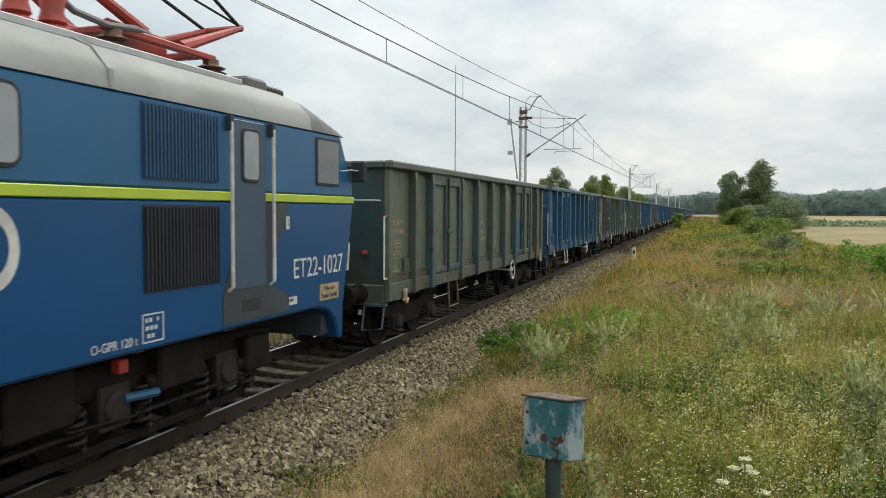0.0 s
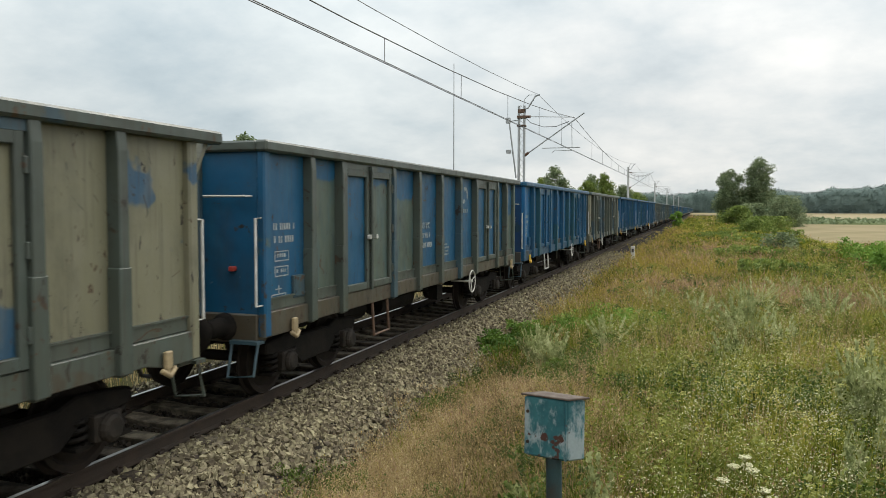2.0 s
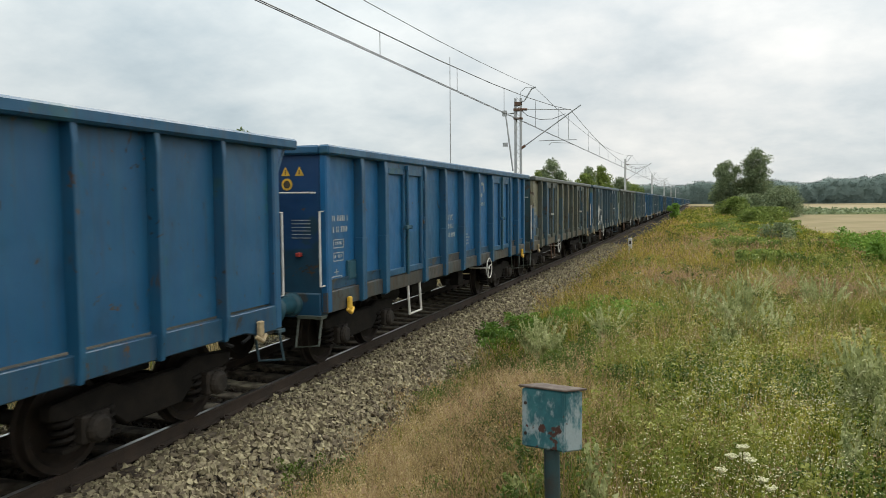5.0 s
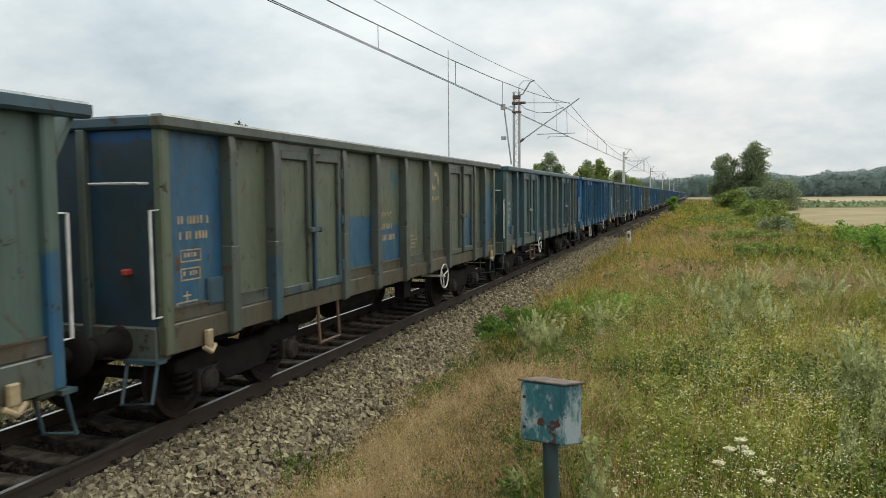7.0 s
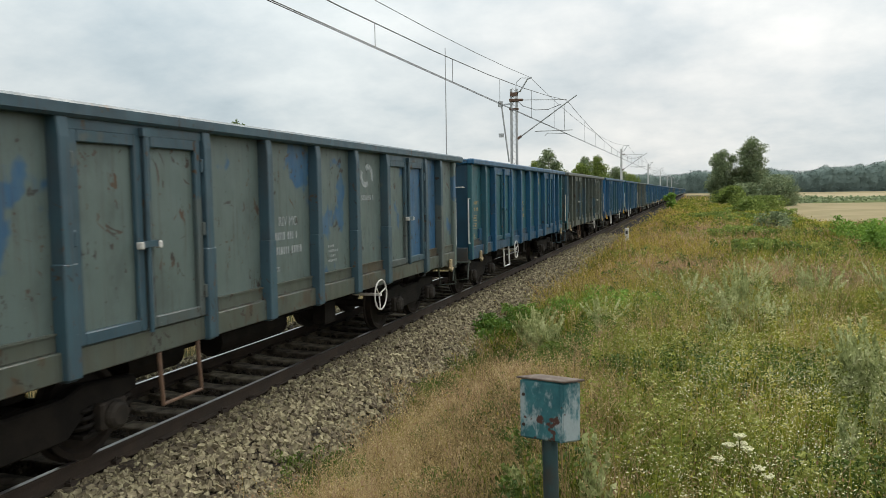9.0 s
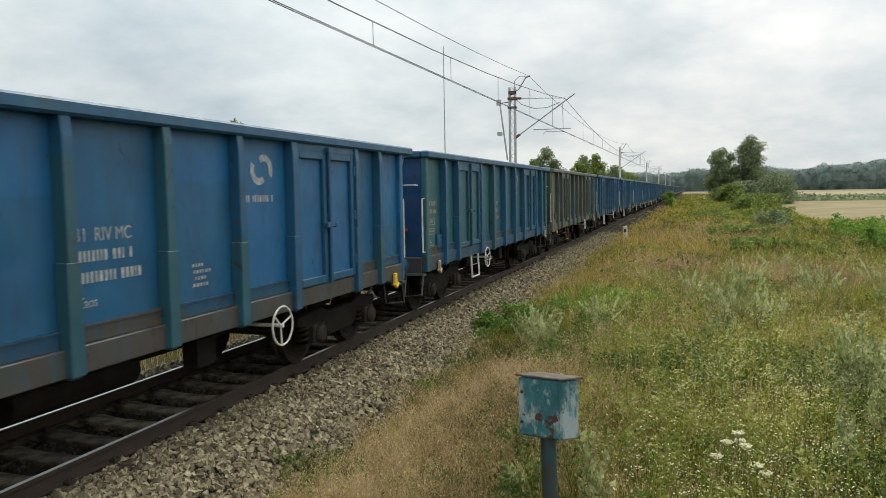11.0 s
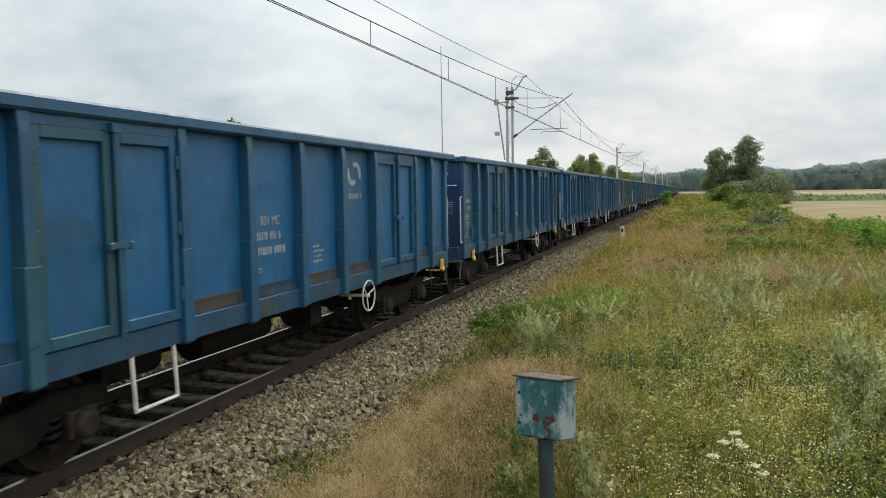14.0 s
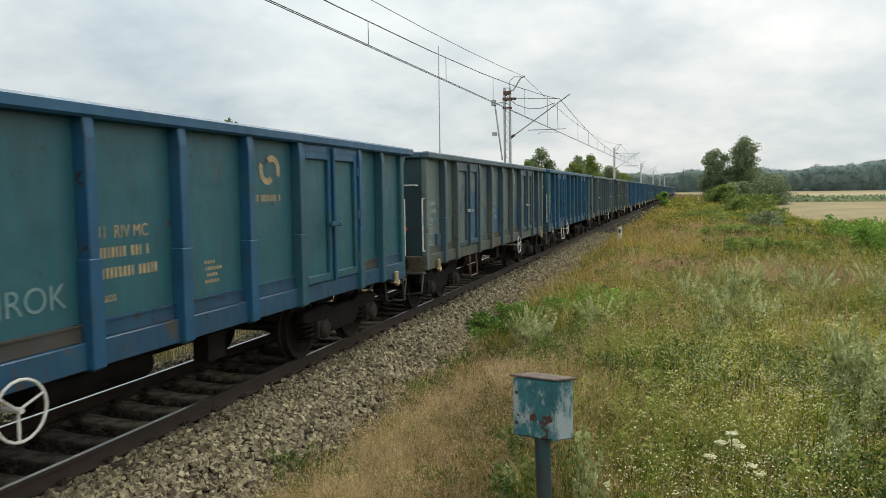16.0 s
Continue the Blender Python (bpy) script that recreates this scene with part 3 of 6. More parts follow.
def wagon(paint_name, trim_name, doors=True, fine=True, writing="white", blue_end=False):
    """An open high-sided bogie wagon, standing on the rails with its middle at the origin."""
    paint, trim = PAINT[paint_name], TRIM[trim_name]
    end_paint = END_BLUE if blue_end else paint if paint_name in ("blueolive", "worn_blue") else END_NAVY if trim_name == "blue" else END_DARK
    sill_mat = SILLS[trim_name]
    ink = INK if writing == "white" else CREAM
    w = thing("open_goods_wagon", "", "goods wagon", "wagons of the goods train")
    part("floor", Build().box(-SIDE + 0.06, SIDE - 0.06, -HALF + 0.05, HALF - 0.05, FLOORZ - 0.08, FLOORZ), SILL_OLD, w)
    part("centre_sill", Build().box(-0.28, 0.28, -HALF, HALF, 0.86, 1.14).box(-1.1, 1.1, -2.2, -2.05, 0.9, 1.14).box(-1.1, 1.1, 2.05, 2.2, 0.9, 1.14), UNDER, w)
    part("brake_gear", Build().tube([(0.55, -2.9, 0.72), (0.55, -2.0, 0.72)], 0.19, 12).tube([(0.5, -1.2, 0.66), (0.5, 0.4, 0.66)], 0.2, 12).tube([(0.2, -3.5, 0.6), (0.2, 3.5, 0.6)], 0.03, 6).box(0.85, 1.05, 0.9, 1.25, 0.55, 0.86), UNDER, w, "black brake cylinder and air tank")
    for s in (-1, 1):
        xa, xb = sorted((s * (SIDE - 0.08), s * (SIDE + 0.005)))
        sl = Build().prism([(-HALF, 0.93), (-HALF, FLOORZ + 0.01), (HALF, FLOORZ + 0.01), (HALF, 0.93), (HALF - 0.55, 0.93), (HALF - 0.8, 0.99), (-HALF + 0.8, 0.99), (-HALF + 0.55, 0.93)], "x", xa, xb)
        part("side_sill", sl, sill_mat, w, "dirty steel side sill", 0.01)
        side_panels(w, paint, s, doors, fine)
        for p in (POSTS if doors else RIBS) if (fine or s > 0) else ():
            y = p - HALF
            wd = 0.06 if doors else 0.035
            xo, xi = s * (SIDE + 0.07), s * (SIDE - 0.075)
            pb = Build().prism([(xi, 0.97), (xi, TOPZ - 0.1), (xo - s * 0.02, TOPZ - 0.1), (xo, TOPZ - 0.3), (xo, 1.2), (xo - s * 0.03, 0.97)], "y", y - wd, y + wd)
            if doors:
                # the lower half is stiffened by a second channel
                xg = sorted((s * (SIDE - 0.07), s * (SIDE + 0.073)))
                pb.prism([(xg[0], 0.99), (xg[0], 1.95), (xg[1], 1.95), (xg[1], 0.99)] if s > 0 else [(xg[0], 0.99), (xg[0], 1.95), (xg[1], 1.95), (xg[1], 0.99)], "y", y - wd - 0.018, y + wd + 0.018)
            part("side_post", pb, trim, w, "", 0.01)
        for d0, d1 in DOORS if doors and (fine or s > 0) else ():
            mid = (d0 + d1) / 2 - HALF
            door_leaf(w, paint, trim, s, d0 - HALF + 0.03, mid - 0.02, -1)
            door_leaf(w, paint, trim, s, mid + 0.02, d1 - HALF - 0.03, 1)
            part("lintel", Build().box(*sorted((s * (SIDE - 0.06), s * (SIDE + 0.03))), d0 - HALF, d1 - HALF, TOPZ - 0.225, TOPZ - 0.13), trim, w)
            xx = s * (SIDE + 0.06)
            part("door_bar", Build().tube([(xx, mid, FLOORZ), (xx, mid, TOPZ - 0.18)], 0.024, 8).box(xx - 0.03, xx + 0.03, mid - 0.11, mid + 0.11, 2.02, 2.08).box(xx - 0.03, xx + 0.03, mid - 0.05, mid + 0.05, TOPZ - 0.24, TOPZ - 0.16), trim, w, "door locking bar")
            if s > 0:
                for k in (-0.125, 0.125):
                    part("latch", Build().box(xx - 0.02, xx + 0.045, mid + k - 0.024, mid + k + 0.024, 2.005, 2.075), trim if writing != "white" or trim_name == "blue" else WHITE, w, "", 0.01)
        # corner posts and top rail
        for e in (-1, 1):
            ya, yb = sorted((e * HALF, e * (HALF - 0.14)))
            xa, xb = sorted((s * (SIDE - 0.1), s * (SIDE + 0.012)))
            part("corner_post", Build().box(xa, xb, ya, yb, 0.93, TOPZ - 0.1), paint, w, "", 0.02)
        xa, xb = sorted((s * (SIDE - 0.08), s * (SIDE + 0.085)))
        part("top_rail", Build().box(xa, xb, -HALF - 0.06, HALF + 0.34, TOPZ - 0.135, TOPZ), trim, w, "thick steel top rail", 0.025)
    if not doors:
        xx = SIDE
        part("low_hatch", Build().box(xx - 0.08, xx + 0.03, 1.46 - HALF, 2.34 - HALF, FLOORZ + 0.03, 2.2), paint, w, "small low hatch door", 0.02)
        part("hatch_frame", frame_box(Build(), xx + 0.03, 1.46 - HALF, 2.34 - HALF, FLOORZ + 0.03, 2.2), trim, w)
        part("hatch_lip", Build().box(xx - 0.07, xx + 0.1, 1.4 - HALF, 2.4 - HALF, 2.2, 2.235), trim, w)
        part("hatch_mark", Build().box(xx + 0.032, xx + 0.036, 1.78 - HALF, 1.88 - HALF, 1.72, 1.78).box(xx + 0.032, xx + 0.036, 1.88 - HALF, 1.92 - HALF, 1.66, 1.84), WHITE, w)
    # end walls, their posts, bars and ladders
    for e in (-1, 1):
        ya, yb = sorted((e * (HALF - 0.07), e * (HALF - 0.03)))
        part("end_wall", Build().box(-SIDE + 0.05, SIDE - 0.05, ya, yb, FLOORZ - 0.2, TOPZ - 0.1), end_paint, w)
        ya, yb = (-HALF - 0.05, -HALF + 0.09) if e < 0 else (HALF + 0.2, HALF + 0.33)
        if e > 0:
            part("end_apron", Build().prism([(HALF - 0.07, TOPZ - 0.62), (HALF - 0.03, TOPZ - 0.62), (HALF + 0.26, TOPZ - 0.12), (HALF + 0.2, TOPZ - 0.12)], "x", -SIDE + 0.05, SIDE - 0.05), paint, w, "flared upper edge of the end wall")
        part("end_rail", Build().box(-SIDE + 0.08, SIDE - 0.08, ya, yb, TOPZ - 0.13, TOPZ - 0.003), trim, w, "", 0.025)
        for x in (-0.5, 0.5) if fine else ():
            ya, yb = sorted((e * (HALF - 0.035), e * (HALF + 0.05)))
            part("end_post", Build().box(x - 0.05, x + 0.05, ya, yb, 1.0, TOPZ - 0.12), trim, w, "", 0.012)
        ya, yb = sorted((e * (HALF - 0.2), e * (HALF + 0.02)))
        part("headstock", Build().box(-SIDE + 0.02, SIDE - 0.1, ya, yb, 0.86, FLOORZ - 0.01), sill_mat, w, "", 0.015)
        for x in (-0.875, 0.875):
            bf = Build().lathe([(0.0, 0), (0.17, 0), (0.16, 0.05), (0.12, 0.08), (0.11, 0.36), (0.085, 0.38), (0.085, 0.52), (0.2, 0.55), (0.225, 0.575), (0.2, 0.60), (0.0, 0.615)], (0, 0, 0), "y", 20)
            bo = part("buffer", bf, TRIM["blue"] if trim_name == "blue" else UNDER, w, "round buffer with a greasy head", 0, True)
            bo.location = (x, e * (HALF + 0.015), 1.05)
            bo.rotation_euler = (0, 0, 0 if e > 0 else pi)
        part("coupling", Build().box(-0.04, 0.04, min(e * HALF, e * (HALF + 0.55)), max(e * HALF, e * (HALF + 0.55)), 0.98, 1.1).tube([(-0.1, e * (HALF + 0.3), 1.02), (-0.1, e * (HALF + 0.55), 0.7), (0.1, e * (HALF + 0.55), 0.7), (0.1, e * (HALF + 0.3), 1.02)], 0.025, 6), UNDER, w, "screw coupling and hook")
        if fine:
            part("brake_hose", Build().tube([(0.35, e * HALF, 0.98), (0.36, e * (HALF + 0.2), 0.9), (0.37, e * (HALF + 0.35), 0.6), (0.36, e * (HALF + 0.5), 0.55)], 0.026, 7), BLACK, w, "black air hose")
            yy = e * (HALF + 0.05)
            for x in (SIDE - 0.04, -SIDE + 0.04):
                part("grab_rail", Build().tube([(x, e * (HALF - 0.05), 2.36), (x, yy + e * 0.07, 2.36), (x, yy + e * 0.07, 1.32), (x, e * (HALF - 0.05), 1.32)], 0.017, 7), WHITE, w, "white grab rail")
                part("corner_step", Build().box(min(x * 0.72, x), max(x * 0.72, x), yy - 0.06, yy + 0.1, 0.86, 0.9).tube([(x * 0.98, yy, 0.88), (x * 0.98, yy + e * 0.1, 0.5), (x * 0.72, yy + e * 0.1, 0.46), (x * 0.72, yy, 0.86)], 0.02, 6), TRIM["old"], w, "bent steel step")
            part("end_bar", Build().tube([(0.62, e * (HALF - 0.03), 2.62), (0.64, yy + e * 0.03, 2.62), (1.22, yy + e * 0.03, 2.62), (1.24, e * (HALF - 0.03), 2.62)], 0.014, 6), WHITE, w, "thin white bar")
            part("lamp_bracket", Build().box(0.95, 1.02, min(yy, yy - e * 0.09), max(yy, yy - e * 0.09), 1.72, 1.78), RED, w, "small red reflector", 0.01)
    for y in (-HALF + 0.62, HALF - 0.55):
        xx = SIDE + 0.02
        part("towing_hook", Build().box(xx, xx + 0.05, y - 0.05, y + 0.05, 0.93, 1.1).tube([(xx + 0.03, y - 0.1, 0.93), (xx + 0.05, y, 0.86), (xx + 0.03, y + 0.1, 0.93)], 0.03, 7).box(xx, xx + 0.045, y - 0.03, y + 0.03, 0.86, 0.95), YELLOW if paint_name in ("bright", "patchy") else CREAM, w, "painted towing hook", 0.01)
    for s, y in ((1, -2.95), (-1, 2.95)) if doors else ():
        xx = s * (SIDE - 0.02)
        part("loop_step", Build().tube([(xx, y - 0.3, 1.0), (xx + s * 0.03, y - 0.3, 0.48), (xx + s * 0.03, y + 0.3, 0.48), (xx, y + 0.3, 1.0)], 0.024, 7), (WHITE if trim_name == "blue" else RUSTY) if s > 0 else UNDER, w, "hanging loop step of bent bar")
    hx, hy, hz = SIDE + 0.08, (-2.1 if paint_name in ("tan", "tanplain", "greygreen", "teal") or not doors else 2.0), 0.86
    wheel = Build().tube([(hx, hy + 0.24 * cos(a), hz + 0.24 * sin(a)) for a in np.linspace(0, tau, 20, endpoint=False)], 0.013, 6, closed=True)
    for a in (0.4, 0.4 + tau / 3, 0.4 + 2 * tau / 3):
        wheel.tube([(hx - 0.03, hy, hz), (hx, hy + 0.24 * cos(a), hz + 0.24 * sin(a))], 0.012, 5)
    wheel.tube([(hx - 0.5, hy, hz), (hx + 0.01, hy, hz)], 0.025, 7)
    part("hand_wheel", wheel, WHITE, w, "white brake hand wheel")
    if fine:
        b = Build()
        x = SIDE - 0.068
        bars(b, x, -HALF + 0.3, -HALF + 0.98, 2.0, 2.32, 2, 3), frame_bars(b, x, -HALF + 0.34, -HALF + 0.68, 1.82, 1.95)
        bars(b, x, -HALF + 0.36, -HALF + 0.66, 1.84, 1.93, 1, 5), frame_bars(b, x, -HALF + 0.34, -HALF + 0.66, 1.63, 1.76), bars(b, x, -HALF + 0.36, -HALF + 0.64, 1.65, 1.74, 1, 7)
        tagged(part("stencil_box", b, ink, w, "rows of small stencilled figures"), kind="stuff")
        b = Build()
        frame_bars(b, x, -HALF + 0.26, -HALF + 0.6, 1.3, 1.42), bars(b, x, -HALF + 0.28, -HALF + 0.6, 1.32, 1.4, 1, 2)
        b.box(x, x + 0.003, -HALF + 0.42, -HALF + 0.44, 1.42, 1.52).box(x, x + 0.003, -HALF + 0.36, -HALF + 0.5, 1.47, 1.485)
        tagged(part("brake_panel", b, ink, w, "small framed grid of figures"), kind="stuff")
        tagged(lettering("class_words", "31  RIV MC", 0.17, ink, w, x, 5.3 - HALF, 2.1, "stencilled class words", 0.85), kind="stuff")
        tagged(part("number_stencil", bars(Build(), x, 5.3 - HALF, 6.15 - HALF, 1.68, 2.05, 2, 11), ink, w, "two rows of stencilled figures"), kind="stuff")
        tagged(lettering("type_word", "Eaos", 0.13, ink, w, x, 5.32 - HALF, 1.53, "stencilled type word", 0.85), kind="stuff")
        tagged(part("table_stencil", bars(Build(), x, 6.85 - HALF, 7.2 - HALF, 1.5, 1.78, 4, 13), ink, w), kind="stuff")
        tagged(part("emblem", emblem(Build(), x, 8.27 - HALF, 2.78, 0.52), ink, w, "two-stroke operator mark"), kind="stuff")
        tagged(part("emblem_bar", bars(Build(), x, 7.8 - HALF, 8.8 - HALF, 2.34, 2.5, 1, 17), ink, w), kind="stuff")
        part("card_holder", Build().box(SIDE - 0.07, SIDE - 0.03, -HALF + 0.74, -HALF + 1.02, 1.33, 1.62).box(SIDE - 0.03, SIDE - 0.02, -HALF + 0.76, -HALF + 1.0, 1.35, 1.6), trim, w, "small framed card holder", 0.008)
        if paint_name in ("bright", "blue", "patchy", "tan", "greygreen"):
            y = -HALF + 0.028
            for x in (0.78, 1.0)[: 1 if trim_name == "old" else 2]:
                part("warning_triangle", Build().prism([(x - 0.07, 2.86), (x + 0.07, 2.86), (x, 2.99)], "y", y - 0.004, y), YELLOW if trim_name == "blue" else WHITE, w, "small warning triangle")
                part("triangle_mark", Build().box(x - 0.008, x + 0.008, y - 0.007, y - 0.0042, 2.88, 2.945), BLACK, w)
            if trim_name == "blue":
                part("round_sign", Build().lathe([(0, 0), (0.085, 0), (0.085, -0.004), (0, -0.004)], (0.8, y, 2.74), "y", 20), YELLOW, w, "round orange sticker")
                part("sign_disc", Build().lathe([(0, 0), (0.055, 0), (0.055, -0.003), (0, -0.003)], (0.8, y - 0.0045, 2.74), "y", 16), SILL_OLD, w)
            tb = Build()
            for r in range(6):
                tb.box(0.86, 1.16, y - 0.003, y, 1.98 + r * 0.05, 1.992 + r * 0.05)
            tagged(part("end_table", tb, ink, w, "small table of figures on the end wall"), kind="stuff")
    for y in (-4.5, 4.5):
        bogie_parts(w, y, fine)
    return w


LOOK = {
    "olive": ("olive", "old", "weathered olive open wagon with blue patches", "cream"),
    "blue_ended": ("olive", "old", "weathered olive open wagon with a blue end", "cream"),
    "tan": ("tan", "old", "faded tan open wagon with blue panels", "white"),
    "tanplain": ("tanplain", "old", "faded tan open wagon with scuffed panels", "white"),
    "greygreen": ("greygreen", "steel", "dull grey-green open wagon with rust scuffs", "white"),
    "greyteal": ("greyteal", "steel", "grey-teal open wagon with blue patches and rust scuffs", "white"),
    "worn_blue": ("worn_blue", "blue", "worn blue open wagon with grey-green patches", "cream"),
    "blueolive": ("blueolive", "old", "blue open wagon with olive patches", "white"),
    "teal": ("teal", "blue", "faded teal-blue open wagon", "cream"),
    "blue": ("blue", "blue", "mid-blue open wagon with white stencils", "white"),
    "bright": ("bright", "blue", "freshly painted bright blue open wagon", "white"),
    "patchy": ("patchy", "blue", "dark blue open wagon with teal patches", "white"),
    "navy": ("navy", "old", "dark blue-grey open wagon", "white"),
}
ORDER = ("olive worn_blue tan blueolive bright tanplain bright blue bright tan greygreen blue_ended greygreen bright greyteal "
         "teal navy bright teal olive blue bright bright patchy bright teal greyteal teal greyteal navy bright blue bright greygreen blue "
         "navy bright olive blue navy blue teal bright navy blue olive bright navy blue teal bright navy blue olive bright navy").split()
RIBBED = (7, 8)
FINE_TO = 28


def train_place(t):
    """How far along the track the train has come: the front of the first wagon less one wagon's length."""
    return -2.51 - 22.982 * t + 0.0195 * t * t + 0.03 * max(0.0, t - 13) ** 2


def build_train():
    masters, out = {}, []
    for n, kind in enumerate(ORDER, 1):
        key = (kind, n in RIBBED, n <= FINE_TO)
        m = pose(0, train_place(0) + 14.04 * n + HALF, 0)
        if key not in masters:
            p, tr, lab, ink = LOOK[kind]
            ob = wagon(p, tr, not key[1], key[2], ink, kind == "blue_ended")
            tagged(ob, lab + (" with closely set ribs" if key[1] else ""))
            ob.matrix_basis = m
            masters[key] = ob
        else:
            ob = copy_thing(masters[key], m)
        out.append((14.04 * n + HALF, ob))
    return out


TRAIN = build_train()


def sprayed_marks():
    """Sprayed and chalked marks on single wagons."""
    x = SIDE - 0.068
    second, eleventh, late = TRAIN[1][1], TRAIN[10][1], TRAIN[25][1]
    b = Build()
    for k in range(5):
        b.box(x, x + 0.003, 7.9 + k * 0.15 - HALF, 7.99 + k * 0.15 - HALF, 1.86, 1.98)
    tagged(part("sprayed_bars", b, PINK, second, "row of pink sprayed strokes"), kind="stuff")
    lettering("sprayed_words", "WAS", 0.19, PINK, second, x, 8.1 - HALF, 1.66, "pink sprayed words")
    lettering("sprayed_words", "ALIVE", 0.19, PINK, second, x, 7.92 - HALF, 1.46, "pink sprayed words")
    lettering("sprayed_word", "COLT", 0.21, WHITE, second, x, 11.0 - HALF, 1.7, "white sprayed word")
    tag = Build()
    xd = SIDE + 0.04
    strokes = (((2.1, 1.25), (2.3, 1.75), (2.6, 2.25), (2.75, 2.1), (2.9, 1.75)), ((2.1, 1.25), (2.5, 1.3), (2.85, 1.45)), ((2.25, 1.4), (2.4, 1.8), (2.62, 2.1)),
               ((3.1, 1.45), (3.25, 2.05), (3.6, 1.98)), ((3.2, 1.7), (3.5, 1.72)), ((3.1, 1.45), (3.45, 1.4), (3.6, 1.75)), ((3.5, 1.35), (3.8, 1.7)),
               ((4.15, 1.35), (4.25, 2.0), (4.45, 1.95)), ((4.2, 1.7), (4.4, 1.72)), ((4.15, 1.35), (4.4, 1.4)), ((4.5, 1.4), (4.65, 1.95), (4.95, 1.9), (4.9, 1.6), (4.6, 1.6), (5.0, 1.32)))
    for k, st in enumerate(strokes):
        xx = xd if st[0][0] < 4 else x + 0.012
        tag.tube([(xx, p - HALF, q) for p, q in st], 0.02, 5)
    tagged(part("sprayed_tag", tag, WHITE, eleventh, "large white sprayed tag"), kind="stuff")
    lettering("chalk_word", "HROK", 0.3, CHALK, late, x, 4.1 - HALF, 1.55, "faint chalked word")


PINK = surface("pink_spray", (0.52, 0.12, 0.15), (0.40, 0.10, 0.12), 9, 60, 0.7, 0, 0)
CHALK = surface("faint_chalk", (0.16, 0.24, 0.24), (0.10, 0.18, 0.18), 20, 90, 0.8, 0, 0)
sprayed_marks()


# ---- the locomotive ----
LOCO_UP = surface("steel_blue_loco_paint", (0.016, 0.105, 0.225), (0.012, 0.085, 0.185), 0.8, 30, 0.38, 0, 0.05)
LOCO_LOW = surface("deep_blue_loco_paint", (0.001, 0.058, 0.175), (0.002, 0.05, 0.14), 0.9, 30, 0.36, 0, 0.05)
LIME = surface("lime_stripe_paint", (0.40, 0.50, 0.035), (0.32, 0.42, 0.04), 2, 40, 0.45, 0, 0.05)
ROOFGREY = surface("pale_roof_paint", (0.25, 0.26, 0.245), (0.17, 0.18, 0.168), 1.2, 25, 0.6, 0, 0.15)
CABGREY = surface("sooty_cab_roof", (0.12, 0.125, 0.12), (0.08, 0.085, 0.08), 1.5, 25, 0.7, 0, 0.2)
PANTRED = surface("red_pantograph_paint", (0.36, 0.045, 0.028), (0.20, 0.035, 0.025), 5, 40, 0.5, 0, 0.1)
GRIME = surface("dark_grey_loco_paint", (0.045, 0.055, 0.062), (0.03, 0.036, 0.042), 1.5, 30, 0.5, 0, 0.1)
LOUVRE = surface("dark_blue_louvre", (0.016, 0.065, 0.14), (0.012, 0.045, 0.095), 3, 40, 0.5, 0, 0.05)
LOUVRE_LOW = surface("sooty_louvre", (0.016, 0.02, 0.028), (0.010, 0.012, 0.016), 3, 40, 0.6, 0, 0.05)


DARKGLASS = surface("dark_cab_glass", (0.03, 0.04, 0.045), (0.05, 0.06, 0.065), 1.5, 20, 0.06, 0, 0, spec=0.9)
DOORPAINT = surface("grey_blue_door_paint", (0.05, 0.085, 0.125), (0.035, 0.06, 0.09), 1.2, 30, 0.45, 0, 0.05)
FROSTED = surface("milky_window", (0.28, 0.30, 0.31), (0.22, 0.24, 0.25), 2, 40, 0.25, 0, 0)


def rounded(y0, y1, z0, z1, r, n=4):
    pts = []
    for cy, cz, a0 in ((y1 - r, z1 - r, 0), (y0 + r, z1 - r, pi / 2), (y0 + r, z0 + r, pi), (y1 - r, z0 + r, 1.5 * pi)):
        pts += [(cy + r * cos(a0 + pi / 2 * k / n), cz + r * sin(a0 + pi / 2 * k / n)) for k in range(n + 1)]
    return pts


def side_window(parent, y0, y1, z0, z1, glass, r=0.08, x=1.5):
    s = 1 if x > 0 else -1
    fr = part("window", Build().prism(rounded(y0, y1, z0, z1, r), "x", min(x - s * 0.01, x + s * 0.014), max(x - s * 0.01, x + s * 0.014)), BLACK, parent, "rubber-framed window", 0.004)
    part("pane", Build().prism(rounded(y0 + 0.035, y1 - 0.035, z0 + 0.035, z1 - 0.035, r * 0.7), "x", min(x + s * 0.015, x + s * 0.019), max(x + s * 0.015, x + s * 0.019)), glass, fr)


